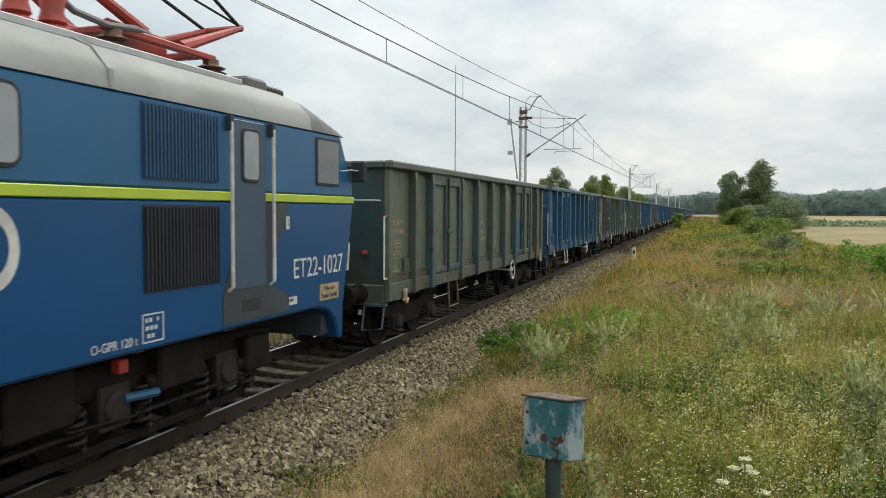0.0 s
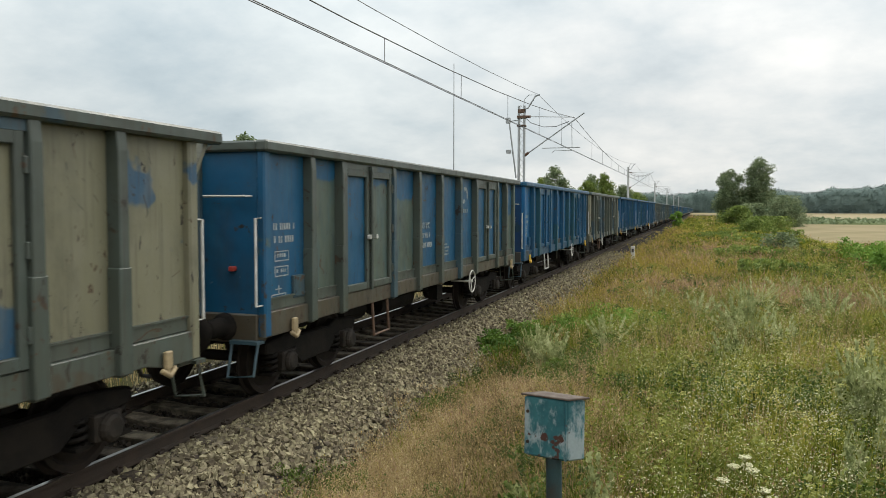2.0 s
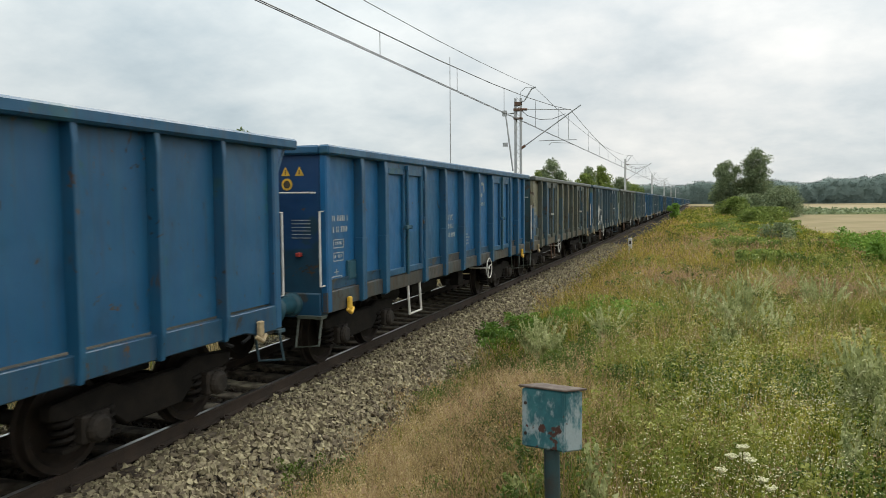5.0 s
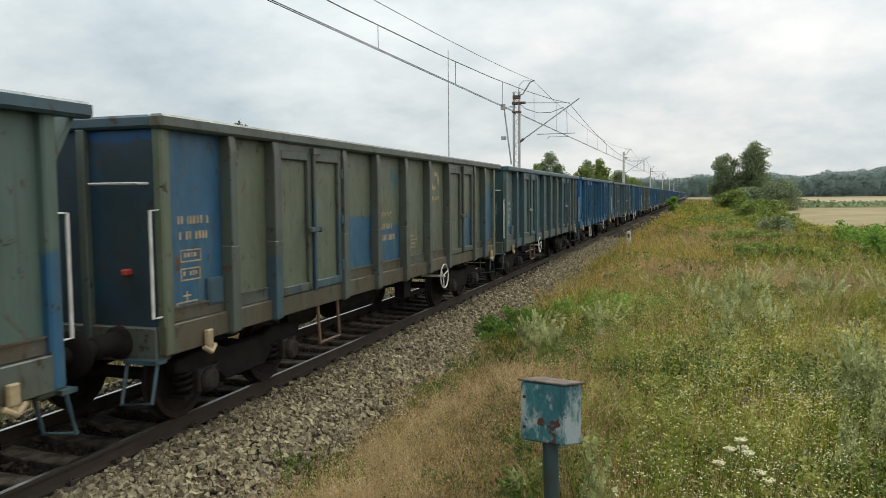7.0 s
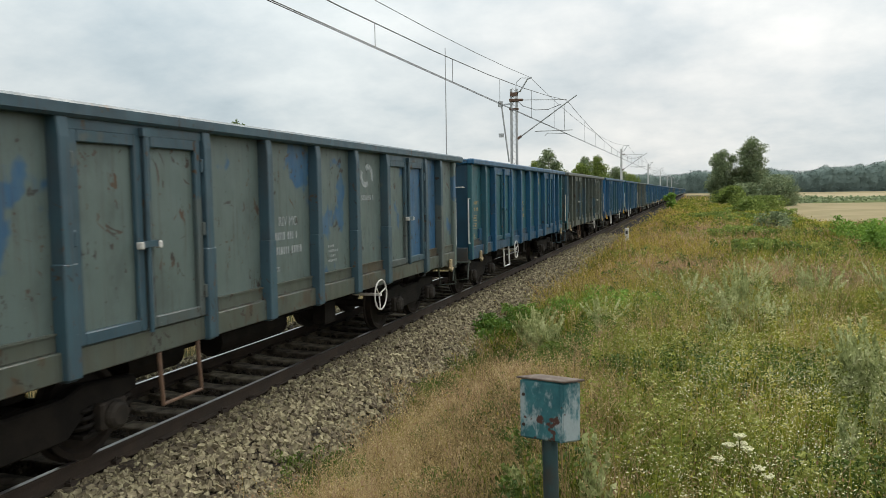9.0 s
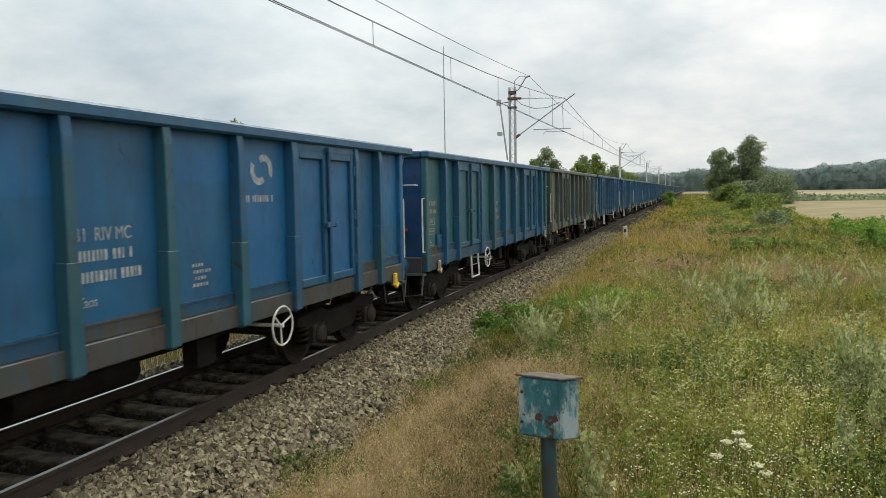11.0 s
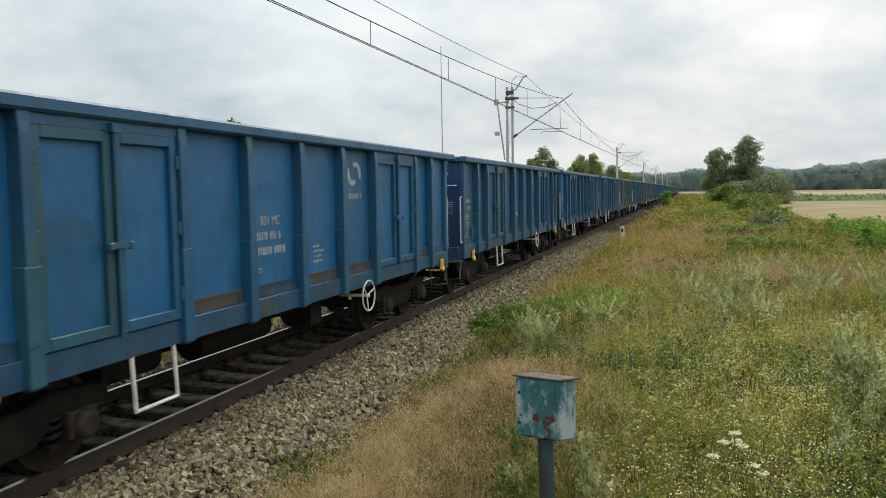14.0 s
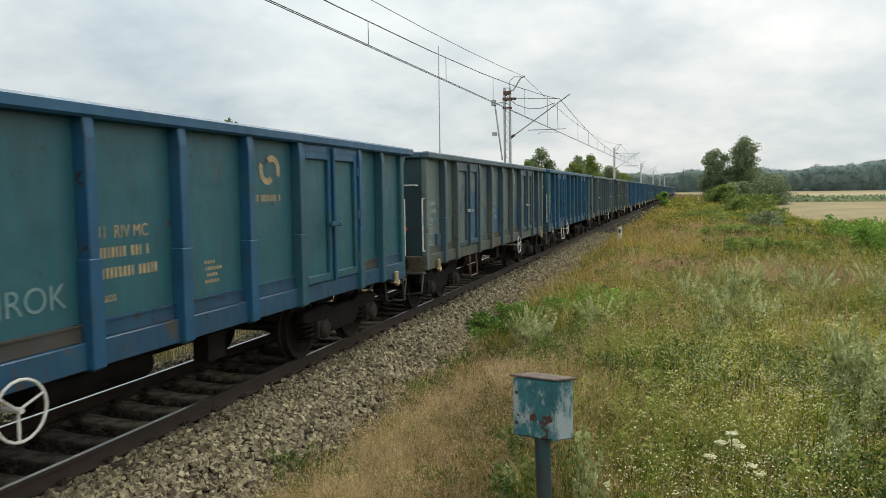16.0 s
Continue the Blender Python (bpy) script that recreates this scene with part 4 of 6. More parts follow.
def loco_bogie(loco, y):
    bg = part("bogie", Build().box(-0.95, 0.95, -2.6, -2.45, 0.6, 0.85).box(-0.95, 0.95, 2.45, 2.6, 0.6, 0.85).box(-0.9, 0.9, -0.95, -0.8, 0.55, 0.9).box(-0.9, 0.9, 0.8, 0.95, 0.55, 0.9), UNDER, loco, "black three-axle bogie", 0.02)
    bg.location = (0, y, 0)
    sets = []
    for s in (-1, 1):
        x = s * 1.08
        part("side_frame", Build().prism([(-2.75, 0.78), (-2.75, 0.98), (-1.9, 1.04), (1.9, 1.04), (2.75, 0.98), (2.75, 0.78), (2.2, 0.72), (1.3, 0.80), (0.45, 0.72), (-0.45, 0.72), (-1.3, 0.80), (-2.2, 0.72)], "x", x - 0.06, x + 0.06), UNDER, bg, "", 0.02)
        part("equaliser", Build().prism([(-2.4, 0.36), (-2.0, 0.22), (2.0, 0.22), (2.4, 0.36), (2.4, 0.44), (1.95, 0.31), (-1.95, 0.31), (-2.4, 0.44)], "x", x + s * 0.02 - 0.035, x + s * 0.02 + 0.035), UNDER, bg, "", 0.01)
        for ax in (-1.75, 0, 1.75):
            xo = x + s * 0.03
            part("axle_box", Build().box(xo - 0.1, xo + 0.1, ax - 0.2, ax + 0.2, 0.42, 0.84).lathe([(0, -0.14), (0.15, -0.14), (0.17, 0), (0.15, 0.14), (0, 0.14)], (xo, ax, 0.625), "x", 16), AXLEBOX, bg, "", 0.02)
            for k in (-0.42, 0.42):
                coil = [(xo + 0.1 * cos(a), ax + k + 0.1 * sin(a), 0.34 + 0.4 * a / (tau * 5)) for a in np.linspace(0, tau * 5, 56)]
                part("spring", Build().tube(coil, 0.024, 6), WHEEL, bg)
        for k, (ya, yb, za, zb) in enumerate(((-1.25, -0.55, 0.62, 1.12), (0.5, 1.2, 0.66, 1.12), (2.0, 2.5, 0.55, 0.95))):
            part("brake_cylinder", Build().box(min(x, x + s * 0.22), max(x, x + s * 0.22), ya, yb, za, zb).tube([(x + s * 0.1, ya - 0.1, za + 0.1), (x + s * 0.1, yb + 0.1, za + 0.1)], 0.09, 10), UNDER, bg, "", 0.03)
        part("brake_rod", Build().tube([(x + s * 0.12, -2.3, 0.5), (x + s * 0.12, 2.3, 0.5)], 0.025, 6).tube([(x + s * 0.1, -0.9, 0.95), (x + s * 0.16, -0.6, 0.55), (x + s * 0.16, 0.2, 0.5), (x + s * 0.12, 0.5, 0.8)], 0.018, 6), UNDER, bg)
        part("sand_pipe", Build().tube([(x, 2.3, 0.9), (x + s * 0.04, 2.5, 0.6), (x - s * 0.2, 2.45, 0.15)], 0.03, 6), UNDER, bg)
    for ax in (-1.75, 0, 1.75):
        ws = Build().tube([(-1.05, 0, 0), (1.05, 0, 0)], 0.09, 10)
        for s in (-1, 1):
            prof = [(0.1, 0.02), (0.16, 0.02), (0.2, -0.03), (0.5, -0.05), (0.53, 0.0), (0.625, 0.0), (0.62, -0.1), (0.655, -0.115), (0.655, -0.135), (0.53, -0.135), (0.5, -0.09), (0.1, -0.1)]
            ws.lathe([(r, w * s) for r, w in prof], (s * 0.80, 0, 0), "x", 32)
            for k in range(8):
                a = tau * k / 8
                ws.lathe([(0, -0.02), (0.035, -0.02), (0.035, 0.02), (0, 0.02)], (s * 0.77, 0.34 * cos(a), 0.34 * sin(a)), "x", 6)
        w = part("wheelset", ws, WHEEL, bg, "pair of brown driving wheels on an axle", 0, True)
        w.location = (0, ax, 0.63)
        sets.append((w, ax))
    return sets


def build_loco():
    lc = thing("electric_locomotive", "blue electric locomotive with a lime stripe and grey roof", "locomotive", at=(0, 0.35, 0))
    low = [(-9.24, 0.66), (-9.27, 1.12), (-9.59, 2.555), (9.59, 2.555), (9.27, 1.12), (9.24, 0.66), (9.12, 0.66), (9.02, 0.92), (8.8, 1.1), (8.5, 1.16), (-8.5, 1.16), (-8.8, 1.1), (-9.02, 0.92), (-9.12, 0.66)]
    part("lower_body", Build().prism(low, "x", -1.5, 1.5), LOCO_LOW, lc, "deep blue lower body side", 0.03)
    part("upper_body", Build().prism([(-9.59, 2.645), (-9.58, 2.8), (-9.19, 3.49), (9.19, 3.49), (9.58, 2.8), (9.59, 2.645)], "x", -1.495, 1.495), LOCO_UP, lc, "lighter blue upper body side", 0.03)
    part("stripe", Build().prism([(-9.6, 2.55), (-9.605, 2.65), (9.605, 2.65), (9.6, 2.55)], "x", -1.506, 1.506), LIME, lc, "lime-yellow stripe", 0.01)
    # roof: main vault and the sloping cab roofs
    arc = [(-1.5, 3.485), (-1.47, 3.66), (-1.3, 3.85), (-0.98, 3.98), (-0.5, 4.06), (0, 4.08), (0.5, 4.06), (0.98, 3.98), (1.3, 3.85), (1.47, 3.66), (1.5, 3.485)]
    part("roof", Build().prism(arc, "y", -8.35, 8.35), ROOFGREY, lc, "pale grey vaulted roof", 0, True)
    for y in (-5.2, -2.0, 1.8, 4.85):
        rib = Build().prism([(x * 1.008, 3.485 + (z - 3.485) * 1.03) for x, z in arc], "y", y - 0.03, y + 0.03)
        part("roof_rib", rib, ROOFGREY, lc)
    for e in (-1, 1):
        b, n = Build(), len(arc)
        rows = []
        for y, k in ((8.35, 1.0), (8.75, 0.76), (9.1, 0.38), (9.36, 0.05)):
            rows += [(x * (1 if k > 0.2 else 0.97), e * y, 3.485 + (z - 3.485) * k) for x, z in arc]
        fs = [(r * n + i, r * n + i + 1, (r + 1) * n + i + 1, (r + 1) * n + i) for r in range(3) for i in range(n - 1)]
        b.add(rows, fs + [tuple(range(3 * n, 4 * n)), tuple(range(n - 1, -1, -1)), tuple(r * n for r in (3, 2, 1, 0)), tuple(r * n + n - 1 for r in (0, 1, 2, 3))])
        part("cab_roof", b, CABGREY, lc, "sooty sloping cab roof", 0, True)
        # wind screen
        for x0, x1 in ((-1.2, -0.1), (0.1, 1.2)):
            yz = lambda z: e * (9.58 - (z - 2.8) / 0.69 * 0.39 + 0.012)
            wb = Build().add([(x0, yz(2.84), 2.84), (x1, yz(2.84), 2.84), (x1, yz(3.4), 3.4), (x0, yz(3.4), 3.4), (x0, yz(2.84) - e * 0.03, 2.84), (x1, yz(2.84) - e * 0.03, 2.84), (x1, yz(3.4) - e * 0.03, 3.4), (x0, yz(3.4) - e * 0.03, 3.4)],
                             [(0, 1, 2, 3), (4, 7, 6, 5), (0, 4, 5, 1), (1, 5, 6, 2), (2, 6, 7, 3), (3, 7, 4, 0)])
            part("windscreen", wb, FROSTED, lc, "cab windscreen")
        for x in (-0.9, 0.9):
            part("headlight", Build().lathe([(0, 0), (0.14, 0), (0.13, 0.05), (0, 0.06)] if e > 0 else [(0, 0), (0.14, 0), (0.13, -0.05), (0, -0.06)], (x, e * 9.45, 2.0), "y", 16), WHITE, lc, "round headlight")
            bf = Build().lathe([(0.0, 0), (0.2, 0), (0.19, 0.06), (0.14, 0.1), (0.13, 0.4), (0.1, 0.42), (0.1, 0.5), (0.24, 0.53), (0.26, 0.56), (0.0, 0.6)], (0, 0, 0), "y", 20)
            bo = part("buffer", bf, GRIME, lc, "round buffer", 0, True)
            bo.location, bo.rotation_euler = (x, e * 9.25, 1.05), (0, 0, 0 if e > 0 else pi)
        part("coupling", Build().box(-0.05, 0.05, min(e * 9.2, e * 9.8), max(e * 9.2, e * 9.8), 0.98, 1.1), UNDER, lc, "", 0.01)
        part("brake_hose", Build().tube([(0.5, e * 9.2, 0.95), (0.5, e * 9.5, 0.8), (0.45, e * 9.75, 0.5)], 0.03, 7), BLACK, lc)
        part("buffer_beam", Build().box(-1.35, 1.35, min(e * 8.9, e * 9.22), max(e * 8.9, e * 9.22), 0.72, 1.2), GRIME, lc, "", 0.02)
        for s in (-1, 1):
            side_window(lc, *sorted((e * 8.46, e * 9.13)), 2.78, 3.42, DARKGLASS, 0.05, s * 1.495)
            dy = sorted((e * 6.6, e * 7.24))
            xa, xb = sorted((s * 1.495, s * 1.512))
            part("cab_door", Build().prism(rounded(dy[0], dy[1], 1.58, 3.44, 0.05), "x", xa, xb), DOORPAINT, lc, "grey-blue cab door with a window", 0.008)
            side_window(lc, dy[0] + 0.14, dy[1] - 0.14, 2.76, 3.36, FROSTED, 0.08, s * 1.512)
            for yy in (6.5, 7.33):
                x = s * 1.56
                part("handrail", Build().tube([(s * 1.5, e * yy, 3.42), (x, e * yy, 3.38), (x, e * yy, 1.62), (s * 1.5, e * yy, 1.58)], 0.022, 8), WHITE, lc, "long pale handrail")
                part("rail_bracket", Build().box(min(s * 1.5, s * 1.57), max(s * 1.5, s * 1.57), e * yy - 0.03, e * yy + 0.03, 3.3, 3.46), BLACK, lc, "", 0.008)
            xa, xb = sorted((s * 1.5, s * 1.508))
            part("dark_panel", Build().prism([(e * 6.4, 1.22), (e * 6.4, 1.55), (e * 6.55, 1.9), (e * 6.9, 2.1), (e * 6.95, 2.54), (e * 7.75, 2.54), (e * 7.6, 2.2), (e * 7.36, 1.95), (e * 7.32, 1.6), (e * 7.75, 1.4), (e * 7.75, 1.22)], "x", xa, xb), GRIME, lc, "dark grey painted field round the door")
            part("step_hole", Build().box(*sorted((s * 1.5, s * 1.512)), *sorted((e * 6.75, e * 7.12)), 1.32, 1.47), BLACK, lc, "", 0.008)
            part("grille", Build().box(*sorted((s * 1.49, s * 1.505)), *sorted((e * 5.2, e * 6.34)), 2.73, 3.44), LOUVRE, lc, "ribbed upper air intake")
            part("grille", Build().box(*sorted((s * 1.5, s * 1.51)), *sorted((e * 5.2, e * 6.34)), 1.69, 2.5), LOUVRE_LOW, lc, "dark ribbed lower air intake")
            for z0, z1, mt, x in ((2.75, 3.42, LOUVRE, 1.505), (1.71, 2.48, LOUVRE_LOW, 1.51)):
                ribs = Build()
                for k in range(22):
                    y = e * (5.23 + k * 0.0515)
                    ribs.box(*sorted((s * x, s * (x + 0.022))), y - 0.013, y + 0.013, z0, z1)
                tagged(part("grille_ribs", ribs, mt, lc, "upright louvre ribs"), kind="stuff")
            side_window(lc, *sorted((e * 3.3, e * 3.92)), 2.76, 3.4, FROSTED, 0.12, s * 1.495)
            part("mirror", Build().box(*sorted((s * 1.5, s * 1.72)), *sorted((e * 9.5, e * 9.58)), 2.86, 3.16), BLACK, lc, "black folding mirror", 0.02)
            part("mirror_arm", Build().tube([(s * 1.48, e * 9.2, 3.0), (s * 1.6, e * 9.3, 3.02), (s * 1.62, e * 9.52, 3.02)], 0.012, 6), GALV, lc)
            part("end_handrail", Build().tube([(s * 1.4, e * 9.4, 2.0), (s * 1.46, e * 9.52, 1.98), (s * 1.46, e * 9.47, 1.6), (s * 1.4, e * 9.3, 1.58)], 0.018, 7), WHITE, lc)
    # writing on the side that is seen
    x = 1.5
    lettering("class_number", "ET22-1027", 0.36, WHITE, lc, x, 7.86, 1.60, "white running number in block letters", 0.86)
    sign = part("sign", Build().box(1.5, 1.508, 8.55, 9.1, 1.24, 1.46), CREAM, lc, "cream sign with two lines of words")
    lettering("sign_words", "Północny", 0.085, BLACK, sign, 1.508, 8.66, 1.375)
    lettering("sign_words", "Zakład Spółki", 0.085, BLACK, sign, 1.508, 8.58, 1.275)
    tagged(lettering("brake_words", "O-GPR 120 t", 0.115, WHITE, lc, x, 4.55, 1.235, "small white brake marking", 0.9), kind="stuff")
    part("stencil_table", frame_bars(bars(Build(), x, 5.2, 5.42, 1.25, 1.47, 3, 3), x, 5.17, 5.46, 1.23, 1.5), WHITE, lc, "small white table of figures")
    lab = part("cab_label", Build().box(1.5, 1.506, 7.62, 7.95, 1.28, 1.38), WHITE, lc, "small white label")
    part("label_bars", bars(Build(), 1.507, 7.7, 7.92, 1.3, 1.37, 1, 9), BLACK, lab)
    one = part("cab_plate", Build().box(1.509, 1.514, 7.68, 7.76, 2.22, 2.38), WHITE, lc, "small white plate")
    lettering("plate_figure", "1", 0.12, BLACK, one, 1.514, 7.7, 2.26)
    ring = Build()
    for a0, a1 in zip(np.linspace(0, tau, 29)[:-1], np.linspace(0, tau, 29)[1:]):
        q = lambda a, r: (3.63 + r * 0.78 * cos(a), 2.17 + r * sin(a))
        ring.prism([q(a0, 0.32), q(a1, 0.32), q(a1, 0.21), q(a0, 0.21)], "x", 1.5, 1.504)
    tagged(part("side_ring", ring, WHITE, lc, "large white ring shape"), kind="stuff")
    # roof gear
    pg = part("pantograph", Build().box(0.5, 0.6, 5.75, 7.6, 4.27, 4.35).box(-0.6, -0.5, 5.75, 7.6, 4.27, 4.35).box(-0.5, 0.5, 5.9, 6.02, 4.27, 4.35).box(-0.5, 0.5, 7.3, 7.42, 4.27, 4.35).box(-0.35, 0.35, 6.3, 7.0, 4.2, 4.33), PANTRED, lc, "red pantograph base frame", 0.015)
    part("spring_box", Build().tube([(0.3, 6.1, 4.42), (0.3, 7.0, 4.40)], 0.06, 8).tube([(-0.3, 6.1, 4.42), (-0.3, 7.0, 4.40)], 0.06, 8), PANTRED, pg)
    part("lower_arm", Build().tube([(0.45, 7.1, 4.36), (0.28, 8.6, 4.93)], 0.075, 8, 0.04).tube([(-0.45, 7.1, 4.36), (-0.28, 8.6, 4.93)], 0.075, 8, 0.04).tube([(-0.3, 8.6, 4.93), (0.3, 8.6, 4.93)], 0.045, 8), PANTRED, pg, "red lower arm")
    part("rear_arm", Build().tube([(0.45, 6.5, 4.4), (0.3, 5.2, 4.95)], 0.07, 8, 0.05).tube([(-0.45, 6.5, 4.4), (-0.3, 5.2, 4.95)], 0.07, 8, 0.05), PANTRED, pg, "red arm that leans the other way")
    part("upper_arm", Build().tube([(0.28, 8.6, 4.93), (0.5, 6.4, 5.6)], 0.024, 6).tube([(-0.28, 8.6, 4.93), (-0.5, 6.4, 5.6)], 0.024, 6).tube([(0.28, 8.6, 4.95), (-0.1, 7.4, 5.3), (-0.5, 6.4, 5.6)], 0.016, 5), BLACK, pg, "thin dark upper arm")
    part("contact_head", Build().tube([(-0.95, 6.25, 5.55), (-0.65, 6.25, 5.7), (0.65, 6.25, 5.7), (0.95, 6.25, 5.55)], 0.03, 6).tube([(-0.95, 6.55, 5.55), (-0.65, 6.55, 5.7), (0.65, 6.55, 5.7), (0.95, 6.55, 5.55)], 0.03, 6), WIRE, pg)
    for y in (5.9, 7.55):
        for x in (-0.55, 0.55):
            part("insulator", Build().lathe([(0.0, 3.99), (0.17, 3.99), (0.17, 4.06), (0.11, 4.1), (0.19, 4.13), (0.11, 4.16), (0.18, 4.19), (0.1, 4.23), (0.1, 4.29), (0.0, 4.29)], (x, y, 0), "z", 14), PORCELAIN, lc, "ribbed roof insulator", 0, True)
            part("insulator_foot", Build().box(x - 0.16, x + 0.16, y - 0.16, y + 0.16, 3.94, 4.02), ROOFGREY, lc, "", 0.01)
    for y in (4.8, 5.2):
        part("roof_switch", Build().lathe([(0.0, 3.98), (0.16, 3.98), (0.16, 4.06), (0.11, 4.09), (0.2, 4.12), (0.1, 4.17), (0.13, 4.2), (0.1, 4.3), (0.12, 4.42), (0.07, 4.6), (0.0, 4.64)], (0.5, y, 0), "z", 14), PANTRED, lc, "red switch on a roof insulator", 0, True)
    part("roof_cable", Build().tube([(0.5, 5.2, 4.5), (0.55, 5.4, 4.36), (0.62, 5.75, 4.3), (0.6, 6.2, 4.36), (0.5, 6.5, 4.38)], 0.035, 7), WIRE, lc)
    part("roof_bar", Build().tube([(0.72, -7, 4.06), (0.72, 8.2, 4.06)], 0.016, 6), GALV, lc)
    part("roof_duct", Build().box(0.55, 0.95, 7.72, 8.2, 3.9, 4.12).box(0.55, 0.95, 8.2, 8.62, 3.7, 4.07), CABGREY, lc, "grey roof air duct", 0.04)
    for k in range(6):
        part("duct_slot", Build().box(0.95, 0.956, 8.2 + k * 0.065, 8.235 + k * 0.065, 3.96, 4.04), BLACK, lc)
    part("roof_walkway", Build().box(1.0, 1.1, -7.5, 7.4, 3.93, 4.0), GALV, lc, "narrow roof gangway", 0.008)
    part("battery_box", Build().box(-1.3, 1.3, -2.3, 2.3, 0.45, 1.15), GRIME, lc, "dark underfloor equipment box", 0.04)
    sets = []
    for y in (-5.15, 5.15):
        sets += loco_bogie(lc, y)
    part("red_valve", Build().box(1.2, 1.3, 5.1, 5.22, 0.95, 1.08), RED, lc, "small red valve cover", 0.01)
    part("hose_connector", Build().tube([(1.25, 5.2, 0.7), (1.3, 5.6, 0.68)], 0.045, 8), TRIM["blue"], lc, "teal hose connector")
    return lc, sets


LOCO, LOCO_WHEELS = build_loco()


# ---- the overhead line ----
def mast(y, first=False):
    m = thing("catenary_mast", "grey steel lattice catenary mast with a bracket arm" if first else "pale concrete catenary mast with a bracket arm", "catenary mast", "masts along the track", (-3.05, y, 0))
    if first:
        for dx in (-0.15, 0.15):
            part("upright", Build().box(dx - 0.05, dx + 0.05, -0.1, 0.1, -0.55, 8.15), GALV, m, "", 0.01)
        for k in range(20):
            z = -0.2 + k * 0.42
            part("lacing", Build().tube([(-0.12, 0.09, z), (0.12, 0.09, z + 0.21), (-0.12, 0.09, z + 0.42)], 0.016, 4), GALV, m)
        part("top_clamp", Build().box(-0.24, 0.24, -0.14, 0.14, 7.45, 7.6).box(-0.24, 0.24, -0.14, 0.14, 7.0, 7.1).box(-0.2, 0.2, -0.12, 0.12, 7.75, 7.95), RUSTY, m, "rusty clamp bands", 0.01)
        part("tension_rod", Build().tube([(-0.2, 0, 7.35), (-0.68, -0.1, 7.32), (-0.55, -0.1, 6.3), (-0.3, 0, 4.2)], 0.045, 7).box(-0.85, -0.6, -0.1, 0.1, 5.55, 5.75).box(-0.85, -0.62, -0.2, 0, 7.2, 7.5), GALV, m, "tensioning rod beside the mast")
    else:
        part("pole", Build().tube([(0, 0, -0.55), (0, 0, 8.3)], 0.2, 10, 0.13), PALE, m, "pale concrete pole")
    part("feeder_bracket", Build().tube([(0, 0, 7.9), (0.35, 0, 8.0), (0.75, 0, 8.62), (1.0, 0, 8.72)], 0.04, 7).tube([(0.1, 0, 8.1), (0.15, 0, 8.5), (0.4, 0, 8.72), (0.95, 0, 8.68)], 0.02, 6), GALV, m)
    part("diagonal_arm", Build().tube([(0.08, 0, 5.35), (3.42, 0, 7.63)], 0.035, 8), GALV, m, "slanting bracket tube")
    part("top_tie", Build().tube([(0.1, 0, 7.55), (2.9, 0, 7.42)], 0.022, 7), GALV, m)
    part("stay_loop", Build().tube([(0.1, 0, 7.57), (0.5, 0, 7.2), (1.2, 0, 6.95), (1.9, 0, 6.95), (2.6, 0, 7.2)], 0.018, 6), WIRE, m)
    part("registration_tube", Build().tube([(1.15, 0, 5.8), (3.2, 0, 5.8)], 0.024, 7).tube([(2.75, 0, 7.1), (2.78, 0, 5.8)], 0.018, 6), GALV, m)
    part("steady_arm", Build().tube([(1.7, 0, 5.55), (1.85, 0, 5.68), (2.9, 0, 5.62)], 0.016, 6), GALV, m)
    for p, q in (((0.15, 0, 5.4), (0.4, 0, 5.57)), ((0.2, 0, 7.545), (0.5, 0, 7.53))):
        part("insulator", Build().tube([p, q], 0.075, 8), PORCELAIN, m, "ribbed bracket insulator")
    return m


PALE = surface("pale_concrete", (0.52, 0.52, 0.50), (0.38, 0.38, 0.36), 3, 40, 0.85, 0, 0.2)
MASTS = (-25, 41, 107, 173, 239, 305, 371)
for k, y in enumerate(MASTS):
    mast(y, y == 41)


def wire_run(name, label, x, low, high, r):
    w = thing(name, label, "overhead wire")
    for a in MASTS[:-1]:
        pts = [(x, a + 66 * k / 12, low + (high - low) * (2 * k / 12 - 1) ** 2) for k in range(13)]
        part("span", Build().tube(pts, r, 5), WIRE, w)
    return w


wire_run("contact_wire", "double dark contact wire over the track", -0.12, 5.6, 5.6, 0.011)
wire_run("second_contact_wire", "second dark contact wire close beside it", -0.20, 5.61, 5.61, 0.011)
wire_run("messenger_wire", "sagging messenger wire over the track", -0.16, 6.05, 7.38, 0.014)
wire_run("feeder_wire", "thin feeder wire from mast to mast", -2.15, 7.75, 8.72, 0.012)
for a in MASTS[:4]:
    for k in range(1, 12):
        y = a + 66 * k / 12 + 1.6
        u = (y - a) / 33 - 1
        d = thing("dropper", "short dropper wire between the overhead wires", "dropper wire", "droppers")
        part("wire", Build().tube([(-0.16, y, 5.61), (-0.16, y, 6.05 + 1.33 * u * u)], 0.008, 4), WIRE, d)
rod = thing("lightning_rod", "tall thin grey rod beyond the track", "rod", at=(-6, 38, 0))
part("rod_tube", Build().tube([(0, 0, -0.55), (0, 0, 10.05)], 0.045, 6, 0.02), GALV, rod)


